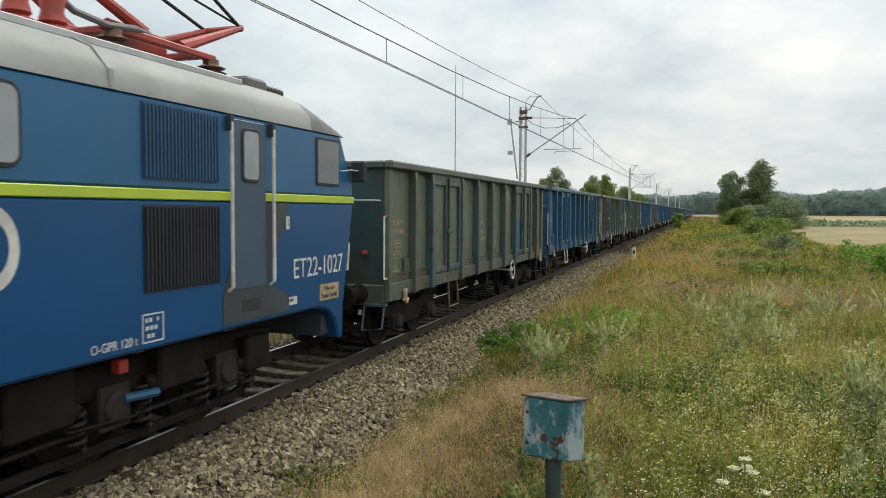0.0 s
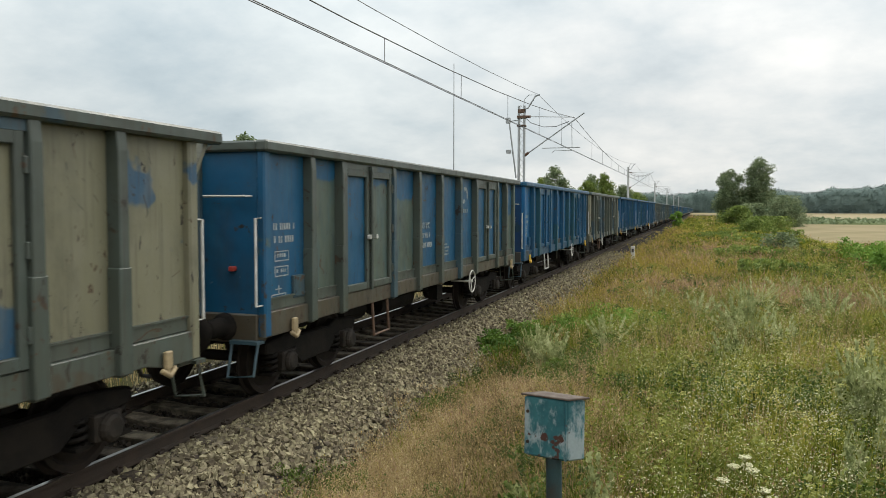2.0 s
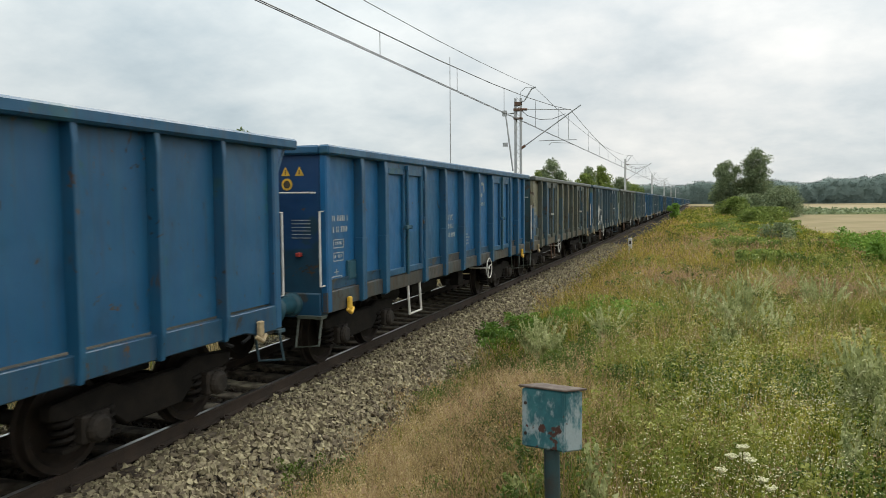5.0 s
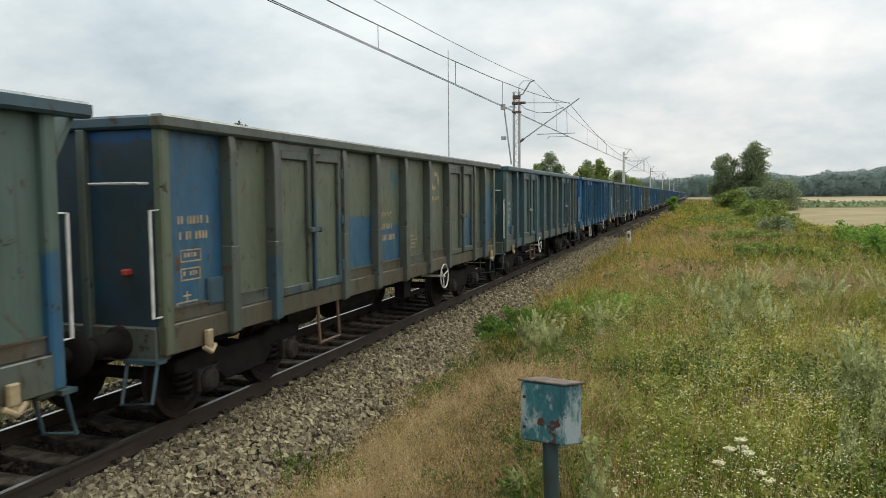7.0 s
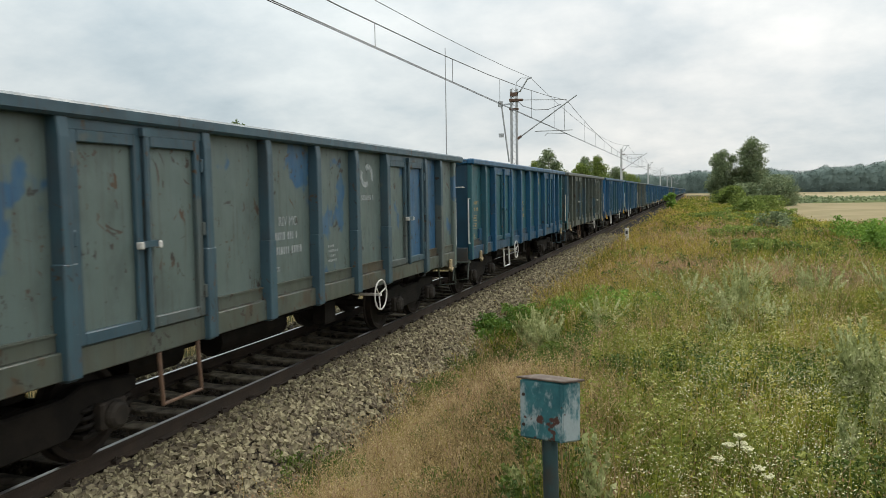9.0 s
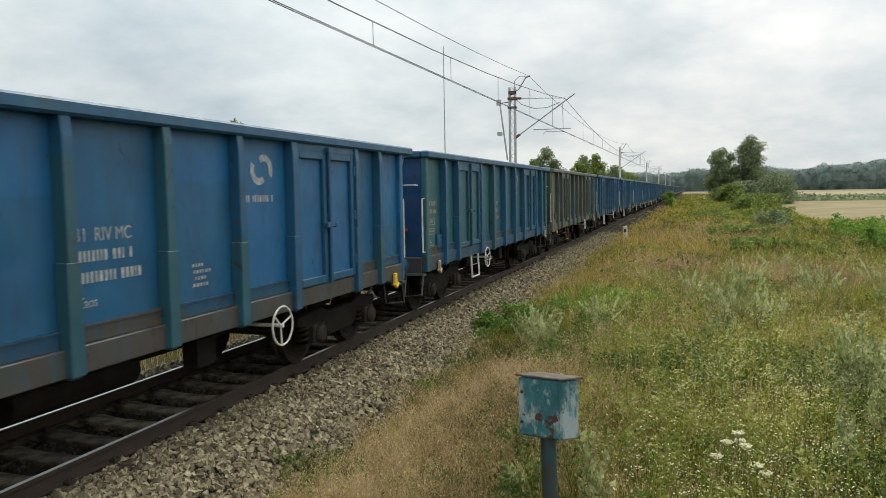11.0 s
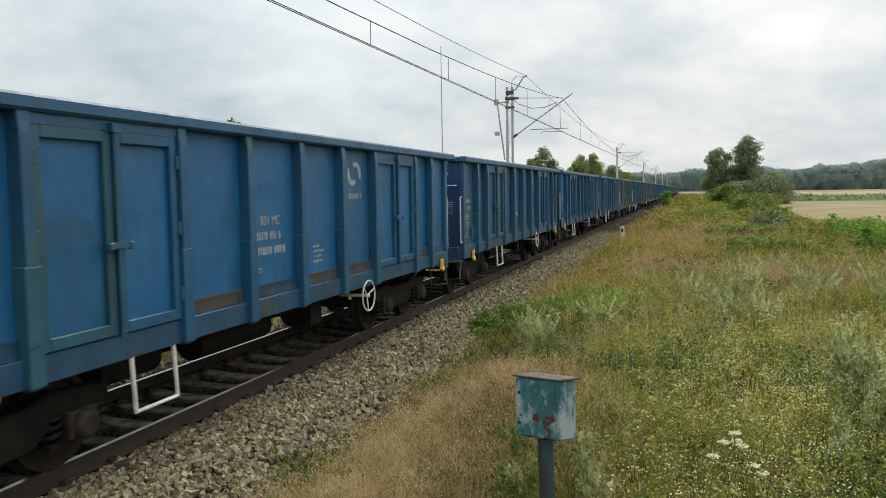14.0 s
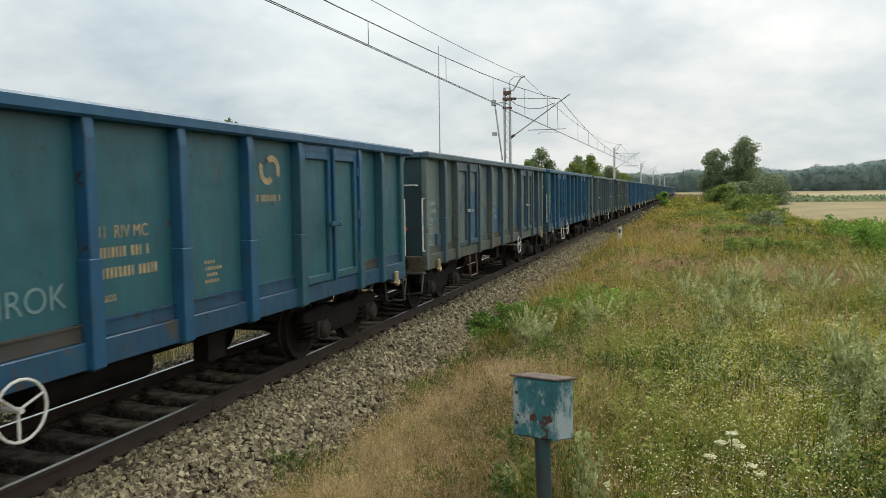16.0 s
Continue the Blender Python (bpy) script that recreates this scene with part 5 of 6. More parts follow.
# ---- lineside things ----
def chipped_teal():
    m, nt, b, co = start_mat("chipped_teal_paint", 0.6, 0, 0.3)
    n1, n2, n3 = noise_node(nt, co, 7, 6, 0.6), noise_node(nt, scaled(nt, co, (1, 1, 0.45)), 10, 9, 0.72), noise_node(nt, co, 70, 4)
    col = mix(nt, step(nt, n1, 0.35, 0.65), (0.018, 0.10, 0.118), (0.04, 0.165, 0.18))
    # chalky wear, thickest towards the corner and the turned side
    sep = nt.nodes.new("ShaderNodeSeparateXYZ")
    nt.links.new(co, sep.inputs[0])
    side = math_node(nt, "MULTIPLY", step(nt, sep.outputs[0], 0.07, 0.12), 0.09)
    edge = math_node(nt, "MULTIPLY", math_node(nt, "SUBTRACT", 1.0, step(nt, sep.outputs[0], -0.15, -0.09)), 0.07)
    worn = math_node(nt, "ADD", n2, math_node(nt, "ADD", side, edge))
    col = mix(nt, math_node(nt, "MULTIPLY", step(nt, worn, 0.53, 0.66), 0.85), col, (0.36, 0.41, 0.41))
    rust = noise_node(nt, shifted(nt, co, math_node(nt, "ADD", math_node(nt, "MULTIPLY", n3, 0.012), 3.4)), 8, 6, 0.6)
    col = mix(nt, step(nt, rust, 0.58, 0.61), col, (0.07, 0.026, 0.017))
    col = mix(nt, math_node(nt, "MULTIPLY", n3, 0.3), col, (0.05, 0.05, 0.045))
    nt.links.new(col, b.inputs["Base Color"])
    bump(nt, b, n2, 0.3, 0.004)
    return m


def junction_box():
    paint = chipped_teal()
    jb = thing("trackside_box", "chipped teal metal box with rust on a post", "electrical box", at=(5.585, 3.86, 0))
    jb.rotation_euler = (0, 0, radians(-2))
    post = Build().tube([(0.02, 0.02, 0.1), (0.0, 0.0, 1.2)], 0.041, 12)
    part("post", post, POSTMAT, jb, "teal steel tube post", 0, True)
    # front face turned towards the camera, its side face to the right
    out = [(-0.158, -0.03), (0.082, -0.07), (0.168, 0.0), (-0.06, 0.045)]
    part("case", Build().prism(out, "z", 1.185, 1.5), paint, jb, "", 0.01)
    part("lid", Build().prism([(x * 1.1 + 0.002, y * 1.12) for x, y in out], "z", 1.502, 1.513), LIDMAT, jb, "flat rusty sheet lid", 0.003)
    part("seam", Build().tube([(0.076, -0.072, 1.19), (0.076, -0.072, 1.49)], 0.006, 5), paint, jb)
    for z in (1.42, 1.26):
        part("screw", Build().lathe([(0, -0.004), (0.009, -0.004), (0.009, 0.004), (0, 0.004)], (-0.13, -0.037, z), "y", 8), RUST, jb)
    return jb


POSTMAT = surface("stained_teal_post", (0.016, 0.05, 0.055), (0.035, 0.028, 0.02), 6, 60, 0.7, 0, 0.3)
LIDMAT = surface("dusty_lid", (0.15, 0.12, 0.095), (0.06, 0.04, 0.03), 12, 70, 0.8, 0, 0.2)
junction_box()
km = thing("kilometre_post", "small white post with a black mark", "marker post", at=(2.77, 43.8, -0.55))
part("post", Build().box(-0.11, 0.11, -0.07, 0.07, 0, 0.95), WHITE, km, "", 0.03)
part("mark", Build().box(-0.06, 0.06, -0.076, -0.0705, 0.6, 0.8), BLACK, km)


# ---- plants ----
def leaf_material(name, stops, rough=0.7, glow=0.25):
    """Leaf or stalk colours that differ from piece to piece, with some light let through."""
    m, nt, b, co = start_mat(name, rough, 0, 0.25)
    r = nt.nodes.new("ShaderNodeNewGeometry").outputs["Random Per Island"]
    n = math_node(nt, "ADD", math_node(nt, "MULTIPLY", noise_node(nt, co, 0.5, 3), 0.5), math_node(nt, "MULTIPLY", noise_node(nt, co, 4.5, 2), 0.5))
    col = ramp(nt, math_node(nt, "ADD", math_node(nt, "MULTIPLY", r, 0.45), math_node(nt, "MULTIPLY", math_node(nt, "SUBTRACT", n, 0.41), 3.0)), stops)
    nt.links.new(col, b.inputs["Base Color"])
    tr = nt.nodes.new("ShaderNodeBsdfTranslucent")
    nt.links.new(col, tr.inputs[0])
    mx = nt.nodes.new("ShaderNodeMixShader")
    mx.inputs[0].default_value = glow
    nt.links.new(b.outputs[0], mx.inputs[1]), nt.links.new(tr.outputs[0], mx.inputs[2])
    nt.links.new(mx.outputs[0], nt.nodes["Material Output"].inputs[0])
    return m


GREEN = leaf_material("meadow_green", [(0.0, (0.022, 0.034, 0.004)), (0.35, (0.115, 0.145, 0.014)), (0.7, (0.27, 0.27, 0.036)), (0.98, (0.46, 0.40, 0.10))], glow=0.4)
STRAW = leaf_material("dry_straw", [(0.0, (0.075, 0.055, 0.020)), (0.35, (0.33, 0.245, 0.11)), (0.6, (0.48, 0.36, 0.18)), (0.98, (0.70, 0.57, 0.32))], glow=0.35)
OCHRE = leaf_material("ochre_grass", [(0.05, (0.10, 0.10, 0.016)), (0.5, (0.33, 0.26, 0.05)), (0.9, (0.50, 0.35, 0.10))], glow=0.35)
RUSSET = leaf_material("russet_grass", [(0.05, (0.12, 0.075, 0.035)), (0.5, (0.36, 0.23, 0.13)), (0.9, (0.52, 0.36, 0.24))], glow=0.35)
SILVER = leaf_material("silvery_weed", [(0.0, (0.16, 0.19, 0.065)), (0.5, (0.37, 0.40, 0.175)), (0.95, (0.62, 0.63, 0.36))], glow=0.4)
LEAFY = leaf_material("bramble_green", [(0.1, (0.05, 0.10, 0.014)), (0.5, (0.09, 0.165, 0.024)), (0.9, (0.16, 0.25, 0.045))], glow=0.3)
BRIGHT = leaf_material("fresh_green", [(0.1, (0.09, 0.17, 0.022)), (0.5, (0.15, 0.26, 0.04)), (0.9, (0.24, 0.36, 0.07))], glow=0.35)
THICKET = leaf_material("thicket_green", [(0.1, (0.07, 0.11, 0.02)), (0.5, (0.15, 0.20, 0.04)), (0.9, (0.26, 0.31, 0.08))], glow=0.35)
# leaf greens lifted and greyed to include the haze over distant trees
TREELEAF = leaf_material("hazed_tree_leaves", [(0.0, (0.06, 0.09, 0.04)), (0.5, (0.16, 0.205, 0.10)), (0.95, (0.26, 0.30, 0.16))], 0.6, 0.4)
WILLOW = leaf_material("willow_leaves", [(0.0, (0.07, 0.105, 0.05)), (0.5, (0.175, 0.22, 0.11)), (0.95, (0.30, 0.34, 0.19))], 0.6)
# distance haze is painted into these leaves: pale, bluish and even
FOREST = leaf_material("hazed_forest_leaves", [(0.1, (0.085, 0.125, 0.115)), (0.5, (0.105, 0.145, 0.13)), (0.9, (0.125, 0.165, 0.145))], 0.8, 0.1)
PETAL = leaf_material("white_petals", [(0.1, (0.42, 0.41, 0.22)), (0.9, (0.78, 0.75, 0.52))], 0.6, 0.3)
YELLOWP = leaf_material("yellow_umbels", [(0.1, (0.36, 0.36, 0.09)), (0.9, (0.56, 0.53, 0.20))], 0.6, 0.3)
BARK = surface("grey_bark", (0.10, 0.085, 0.07), (0.055, 0.047, 0.04), 3, 30, 0.9, 0, 0.5)


def patch(x, y, s, seed):
    """Slow waves between 0 and 1, to let the plants grow in patches."""
    a, b, c = seed * 1.7, seed * 2.9, seed * 0.6
    return 0.5 + 0.25 * (np.sin(x * s + a + 1.7 * np.sin(y * s * 0.6 + b)) + np.sin(y * s * 0.8 + c + 1.3 * np.sin(x * s * 1.3 + a)))


def blades(x, y, h, w, seed, bend=0.45, base=0.0, way=None):
    rng = np.random.default_rng(seed)
    n = len(x)
    a, t = rng.uniform(0, tau, n), rng.uniform(0, tau, n)
    if way is not None:
        t = way + rng.normal(0, 0.5, n)
    z = land(x, y) - 0.02 + base
    side = np.stack([np.cos(a), np.sin(a), np.zeros(n)], -1) * (w / 2)[:, None]
    lean = np.stack([np.cos(t), np.sin(t), np.zeros(n)], -1) * (h * rng.uniform(0.05, bend, n))[:, None]
    p = np.stack([x, y, z], -1)
    up = np.zeros((n, 3))
    up[:, 2] = h
    m = p + up * 0.55 + lean * 0.35
    v = np.stack([p - side, p + side, m - side * 0.8, m + side * 0.8, p + up + lean], 1)
    k = np.arange(n)[:, None] * 5
    f = np.concatenate([k + np.array([[0, 1, 3]]), k + np.array([[0, 3, 2]]), k + np.array([[2, 3, 4]])])
    return v.reshape(-1, 3), f, p + up + lean


def specks(p, size, seed, flat=0.5):
    """Small four-cornered leaves, petals or seeds at the points p."""
    rng = np.random.default_rng(seed)
    n = len(p)
    a = rng.normal(size=(n, 3))
    a[:, 2] *= flat
    a /= np.linalg.norm(a, axis=1, keepdims=True)
    b = rng.normal(size=(n, 3))
    b[:, 2] *= flat
    b -= (a * b).sum(1, keepdims=True) * a
    b /= np.linalg.norm(b, axis=1, keepdims=True)
    s = (size * rng.uniform(0.6, 1.3, n))[:, None]
    v = np.stack([p - a * s, p - b * s * 0.5, p + a * s, p + b * s * 0.5], 1)
    return v.reshape(-1, 3), np.arange(n)[:, None] * 4 + np.array([[0, 1, 2, 3]])


def stuff(name, label, category, material, chunks, smooth=False):
    tri = []
    k, vs = 0, []
    for v, f in chunks:
        f = np.asarray(f)
        if f.shape[1] == 4:
            f = np.concatenate([f[:, (0, 1, 2)], f[:, (0, 2, 3)]])
        vs.append(v), tri.append(f + k)
        k += len(v)
    return tagged(new(name, fast_mesh(name, np.concatenate(vs), np.concatenate(tri), material, smooth)), label, category, kind="stuff")


def verge(y):
    """Where the plants begin beside the stones."""
    return 2.28 - 0.25 * smooth01(8, 40, y) + 0.12 * np.sin(y * 1.7) + 0.08 * np.sin(y * 4.3)


def grow_meadow():
    rng = np.random.default_rng(11)
    bands = ((-9, 1.2, 14000), (1.2, 4, 20000), (4, 9, 52000), (9, 22, 58000), (22, 60, 66000), (60, 150, 60000), (150, 320, 16000))
    got = {"green": [], "straw": [], "ochre": [], "russet": []}
    heads = {"straw": [], "ochre": [], "russet": []}
    for i, (y0, y1, n) in enumerate(bands):
        # the blades stand in tufts that splay from a common foot
        per = 16
        ty = y0 + (y1 - y0) * rng.uniform(0, 1, n // per)
        tx = verge(ty) + (6.0 + 0.26 * np.abs(ty) + 1.5) * rng.uniform(0, 1, n // per)
        ty, tx = np.repeat(ty, per), np.repeat(tx, per)
        n = len(ty)
        wide = 0.045 + 0.0035 * np.abs(ty)
        ox, oy = rng.normal(0, 1, n) * wide, rng.normal(0, 1, n) * wide
        x, y = tx + ox, ty + oy
        r0 = np.repeat(rng.uniform(0, 1, n // per), per)
        d = np.hypot(x - 6.3, y)
        keep = (d > 1.6) & ~((y > 70) & (x > 15.8 + 0.06 * (y - 71)))
        x, y, d, tx, ty = x[keep], y[keep], d[keep], tx[keep], ty[keep]
        way = np.arctan2(oy[keep], ox[keep])
        n = len(x)
        r = np.clip(r0[keep] + rng.normal(0, 0.07, n), 0, 1)
        size = 0.65 + 0.7 * np.modf(r0[keep] * 97.3)[0]
        tuft = patch(x, y, 3.1, 12) * 0.6 + patch(x, y, 7.3, 13) * 0.4
        dry = 1.0 * np.clip(1.25 - np.abs(x - 3.9) / 1.75, 0, 1) * (1 - smooth01(9, 14, y)) * np.clip(1.35 * tuft - 0.02, 0, 0.8) + (0.10 + 0.22 * patch(x, y, 2.2, 15)) * (1 - 0.7 * smooth01(11, 16, y))
        och = 0.55 * smooth01(14, 24, y) * (1 - smooth01(70, 120, y)) * np.clip(1.2 - np.abs(x - 4.6) / (2.6 + 0.03 * y), 0, 1) * (0.5 + 0.8 * patch(x, y, 0.35, 3)) + 0.05
        rus = 0.8 * np.exp(-((x - 5.6) ** 2 + ((y - 24) / 2.2) ** 2) / 3.5) + 0.5 * np.exp(-((x - 9.8) ** 2 + ((y - 21) / 1.5) ** 2) / 5) + 0.45 * np.exp(-((x - 6.5) ** 2 / 8 + ((y - 46) ** 2) / 80)) + 0.02 + 0.34 * np.clip(1.2 - np.abs(x - 4.1) / 1.7, 0, 1) * (1 - smooth01(9, 14, y)) * patch(x, y, 2.6, 9) + 0.12 * patch(x, y, 1.5, 16) * (1 - 0.8 * smooth01(11, 16, y))
        kind = np.where(r < rus, 3, np.where(r < rus + och, 2, np.where(r < rus + och + dry, 1, 0)))
        tall = (0.45 + 0.6 * patch(x, y, 0.9, 7) + 0.5 * patch(x, y, 4.4, 17)) * np.where((x < 5.2) & (y < 13), 0.75, 1.0)
        w = np.maximum(0.0045, d * 0.00062) * rng.uniform(0.7, 1.5, n)
        for k, name in enumerate(got):
            s = kind == k
            if s.sum() < 3:
                continue
            hh = np.array([0.42, 0.42, 0.55, 0.6])[k] * tall[s] * size[s] * rng.uniform(0.5, 1.1, s.sum()) * np.where(x[s] < verge(y[s]) + 0.5, 0.6, 1.0)
            v, f, tip = blades(x[s], y[s], hh, w[s] * (0.85 if k else 1.15), 100 + 10 * i + k, 1.0 if k else 0.85, 0.0, way[s])
            got[name].append((v, f))
            if k == 1 and y1 < 23:
                # loose panicles: several small seeds along the top of the stalk
                base = v.reshape(-1, 5, 3)[:, 2]
                for q in range(6):
                    u = rng.uniform(0.2, 1.05, (len(tip), 1))
                    heads[name].append(specks(base + (tip - base) * u + rng.normal(0, 0.020, tip.shape), np.maximum(0.0095, d[s] * 0.0012), 700 + i * 9 + q, 2.0))
            elif k:
                pick = rng.uniform(0, 1, len(tip)) < 0.55
                heads[name].append(specks(tip[pick] - [0, 0, 0.02], np.maximum(0.013, d[s][pick] * 0.0012), 300 + i * 7 + k, 3.0))
    stuff("green_grass", "fresh green meadow grass of mixed height", "grass", GREEN, got["green"])
    stuff("dry_grass", "dry straw-coloured grass with seed heads", "grass", STRAW, got["straw"] + heads["straw"])
    stuff("ochre_grass", "tall ochre grass going to seed", "grass", OCHRE, got["ochre"] + heads["ochre"])
    stuff("russet_grass", "reddish-brown grass panicles", "grass", RUSSET, got["russet"] + heads["russet"])
    # beyond the track: dry verge
    n = 26000
    y = 2 + 50 * rng.uniform(0, 1, n) ** 1.3
    x = -2.7 - 7 * rng.uniform(0, 1, n)
    v, f, tip = blades(x, y, 0.35 * rng.uniform(0.4, 1.2, n), np.full(n, 0.014), 77)
    stuff("far_verge_grass", "dry yellow grass beyond the track", "grass", STRAW, [(v, f), specks(tip[::2], np.full(n // 2, 0.035), 78, 2)])
    n = 5000
    y = 2 + 60 * rng.uniform(0, 1, n)
    v, f, tip = blades(-3.2 - 8 * rng.uniform(0, 1, n), y, 0.5 * rng.uniform(0.4, 1.2, n), np.full(n, 0.02), 79)
    stuff("far_verge_weeds", "green weeds beyond the track", "weeds", GREEN, [(v, f)])


def herb(name, label, category, material, spots, leaf, per, height, spread, seed, spire=1.0, stalk=None):
    """Leafy plants: stalks with leaves all the way up."""
    rng = np.random.default_rng(seed)
    chunks, tips = [], []
    for x, y in spots:
        h = height * rng.uniform(0.7, 1.15)
        u = rng.uniform(0.05, 1, per) ** 0.8
        rad = spread * (1 - spire * u * 0.75) * np.sqrt(rng.uniform(0, 1, per))
        a = rng.uniform(0, tau, per)
        z = land(np.array([x]), np.array([y]))[0]
        lean = rng.normal(0, 0.2, 2)
        p = np.stack([x + rad * np.cos(a) + lean[0] * u * h, y + rad * np.sin(a) + lean[1] * u * h, z + u * h], -1)
        chunks.append(specks(p, np.full(per, leaf), rng.integers(1 << 30), 0.8))
        k = rng.integers(3, 6)
        sx = x + rng.normal(0, spread * 0.4, k)
        sy = y + rng.normal(0, spread * 0.4, k)
        v, f, t = blades(sx, sy, h * rng.uniform(0.85, 1.1, k), np.full(k, 0.012), rng.integers(1 << 30), 0.2)
        chunks.append((v, f))
        tips.append(t)
    stuff(name, label, category, material, chunks)
    return np.concatenate(tips)


def spires(name, label, category, material, bushes, seed):
    """Bushy plants: many stems that arch out of one foot, each feathered with fine leaves towards its tip."""
    rng = np.random.default_rng(seed)
    chunks = []
    for x, y, n, height, spread in bushes:
        a, r = rng.uniform(0, tau, n), spread * np.sqrt(rng.uniform(0, 1, n))
        h = height * rng.uniform(0.55, 1.08, n) * (1 - 0.25 * r / spread)
        foot = np.stack([x + 0.4 * r * np.cos(a), y + 0.4 * r * np.sin(a), np.zeros(n)], -1)
        foot[:, 2] = land(foot[:, 0], foot[:, 1])
        out = np.stack([r * np.cos(a), r * np.sin(a), np.zeros(n)], -1)
        for s in range(n):
            k = 80
            u = rng.uniform(0.12, 1, k) ** 0.8
            p = foot[s] + out[s] * (u ** 1.6)[:, None] + np.array([0, 0, 1.0]) * (h[s] * u)[:, None]
            p += rng.normal(0, 1, (k, 3)) * (0.045 * (1.08 - u))[:, None]
            chunks.append(specks(p, np.full(k, 0.028), rng.integers(1 << 30), 2.2))
            q = np.linspace(0, 1, 4)
            c = foot[s] + out[s] * (q ** 1.6)[:, None] + np.array([0, 0, 1.0]) * (h[s] * q)[:, None]
            v = np.concatenate([c - [0.004, 0, 0], c + [0.004, 0, 0]])
            chunks.append((v, np.array([(i, i + 4, i + 5, i + 1) for i in range(3)])))
    stuff(name, label, category, material, chunks)


def scatter(n, x0, x1, y0, y1, seed):
    rng = np.random.default_rng(seed)
    return list(zip(rng.uniform(x0, x1, n), rng.uniform(y0, y1, n)))


def cluster(cx, cy, r, n, seed):
    rng = np.random.default_rng(seed)
    return [(cx + rng.normal(0, r), cy + rng.normal(0, r)) for _ in range(n)]


def weeds():
    spires("mugwort", "bushy silvery mugwort with upright pale spires", "weeds", SILVER,
           ((6.98, 12.5, 46, 1.15, 0.40), (7.4, 11.8, 22, 0.9, 0.3), (7.86, 7.9, 52, 1.15, 0.34), (8.15, 7.3, 34, 1.0, 0.28), (7.75, 7.0, 12, 0.8, 0.2), (3.75, 12.6, 34, 0.85, 0.32), (4.15, 11.5, 26, 0.75, 0.28),
            (8.7, 16.5, 30, 1.0, 0.4), (9.6, 14.2, 26, 1.0, 0.35), (6.3, 16.8, 18, 0.8, 0.4), (7.6, 19.5, 24, 0.9, 0.5), (6.75, 10.6, 14, 0.8, 0.25), (5.72, 4.75, 10, 0.75, 0.16), (5.25, 5.1, 10, 0.6, 0.2),
            (7.3, 6.0, 10, 0.7, 0.2), (8.0, 6.3, 14, 0.85, 0.2), (9.2, 11.2, 22, 1.05, 0.3), (10.4, 19, 24, 1.0, 0.5), (5.3, 20, 12, 0.7, 0.5), (8.9, 24, 20, 0.9, 0.7), (4.9, 12.8, 16, 0.7, 0.35)), 21)
    herb("bramble", "dark green bramble leaves at the edge of the stones", "bramble", LEAFY,
         cluster(2.62, 15.3, 0.22, 26, 8) + cluster(3.1, 14.7, 0.3, 22, 47) + cluster(2.5, 17.0, 0.25, 14, 48),
         0.045, 110, 0.42, 0.24, 22, 0.5)
    herb("nettle_patch", "fresh green nettles behind the brambles", "weeds", BRIGHT,
         cluster(4.0, 14.9, 0.4, 26, 9) + cluster(4.9, 14.6, 0.35, 18, 81) + cluster(3.5, 17.5, 0.5, 16, 82), 0.034, 90, 0.5, 0.2, 83, 0.5)
    t = herb("yellow_umbel_weed", "yellow-green umbels of wild parsnip", "weeds", GREEN,
             scatter(90, 5.9, 8.6, 5.5, 12, 13) + scatter(50, 7, 12, 12, 24, 14), 0.024, 60, 0.62, 0.14, 23, 0.6)
    rng = np.random.default_rng(31)
    um = np.repeat(t, 9, 0) + rng.normal(0, 1, (len(t) * 9, 3)) * [0.03, 0.03, 0.008]
    stuff("yellow_umbels", "small flat yellow flower heads", "flowers", YELLOWP, [specks(um, np.full(len(um), 0.012), 32, 0.3)])
    # swarms of small white flowers
    spots = np.array(scatter(260, 5.75, 8.4, 3.6, 9.0, 15) + scatter(110, 5.2, 9, 9, 17, 16))
    t = herb("fleabane", "bushy green fleabane stalks", "weeds", GREEN, spots, 0.016, 40, 0.62, 0.15, 24, 0.2)
    cl = np.repeat(t, 11, 0) + rng.normal(0, 1, (len(t) * 11, 3)) * [0.10, 0.10, 0.08]
    stuff("white_flowers", "many tiny white meadow flowers", "flowers", PETAL, [specks(cl, np.full(len(cl), 0.0078), 35, 0.5)])
    far = np.array(scatter(150, 3.2, 12, 14, 45, 17))
    z = land(far[:, 0], far[:, 1]) + rng.uniform(0.4, 0.7, len(far))
    p = np.repeat(np.column_stack([far, z]), 5, 0) + rng.normal(0, 0.06, (len(far) * 5, 3))
    stuff("pale_flower_heads", "pale flower heads among the grass", "flowers", PETAL, [specks(p, np.full(len(p), 0.018), 36, 0.3)])
    # taller green growth to the right and in the distance
    herb("tall_green_weeds", "tall fresh green weeds and reeds", "weeds", BRIGHT,
         scatter(90, 13.6, 19, 36, 46, 18), 0.09, 90, 1.25, 0.35, 25, 0.4)
    herb("green_thicket", "low green thicket of shrubs and weeds", "shrubs", THICKET,
         cluster(9.4, 44, 0.7, 16, 37) + cluster(10.8, 62, 1.4, 40, 38) + cluster(8.6, 72, 1.5, 36, 39) + cluster(12, 90, 2.2, 70, 40) + cluster(9.0, 33, 0.5, 8, 41), 0.09, 260, 0.75, 0.6, 26, 0.5)
    herb("shrub_bank", "mixed yellow-green shrubs along the bank", "shrubs", GREEN,
         scatter(170, 4.5, 15, 50, 130, 19) + scatter(80, 3.6, 9, 95, 190, 20), 0.10, 170, 0.7, 0.7, 27, 0.5)


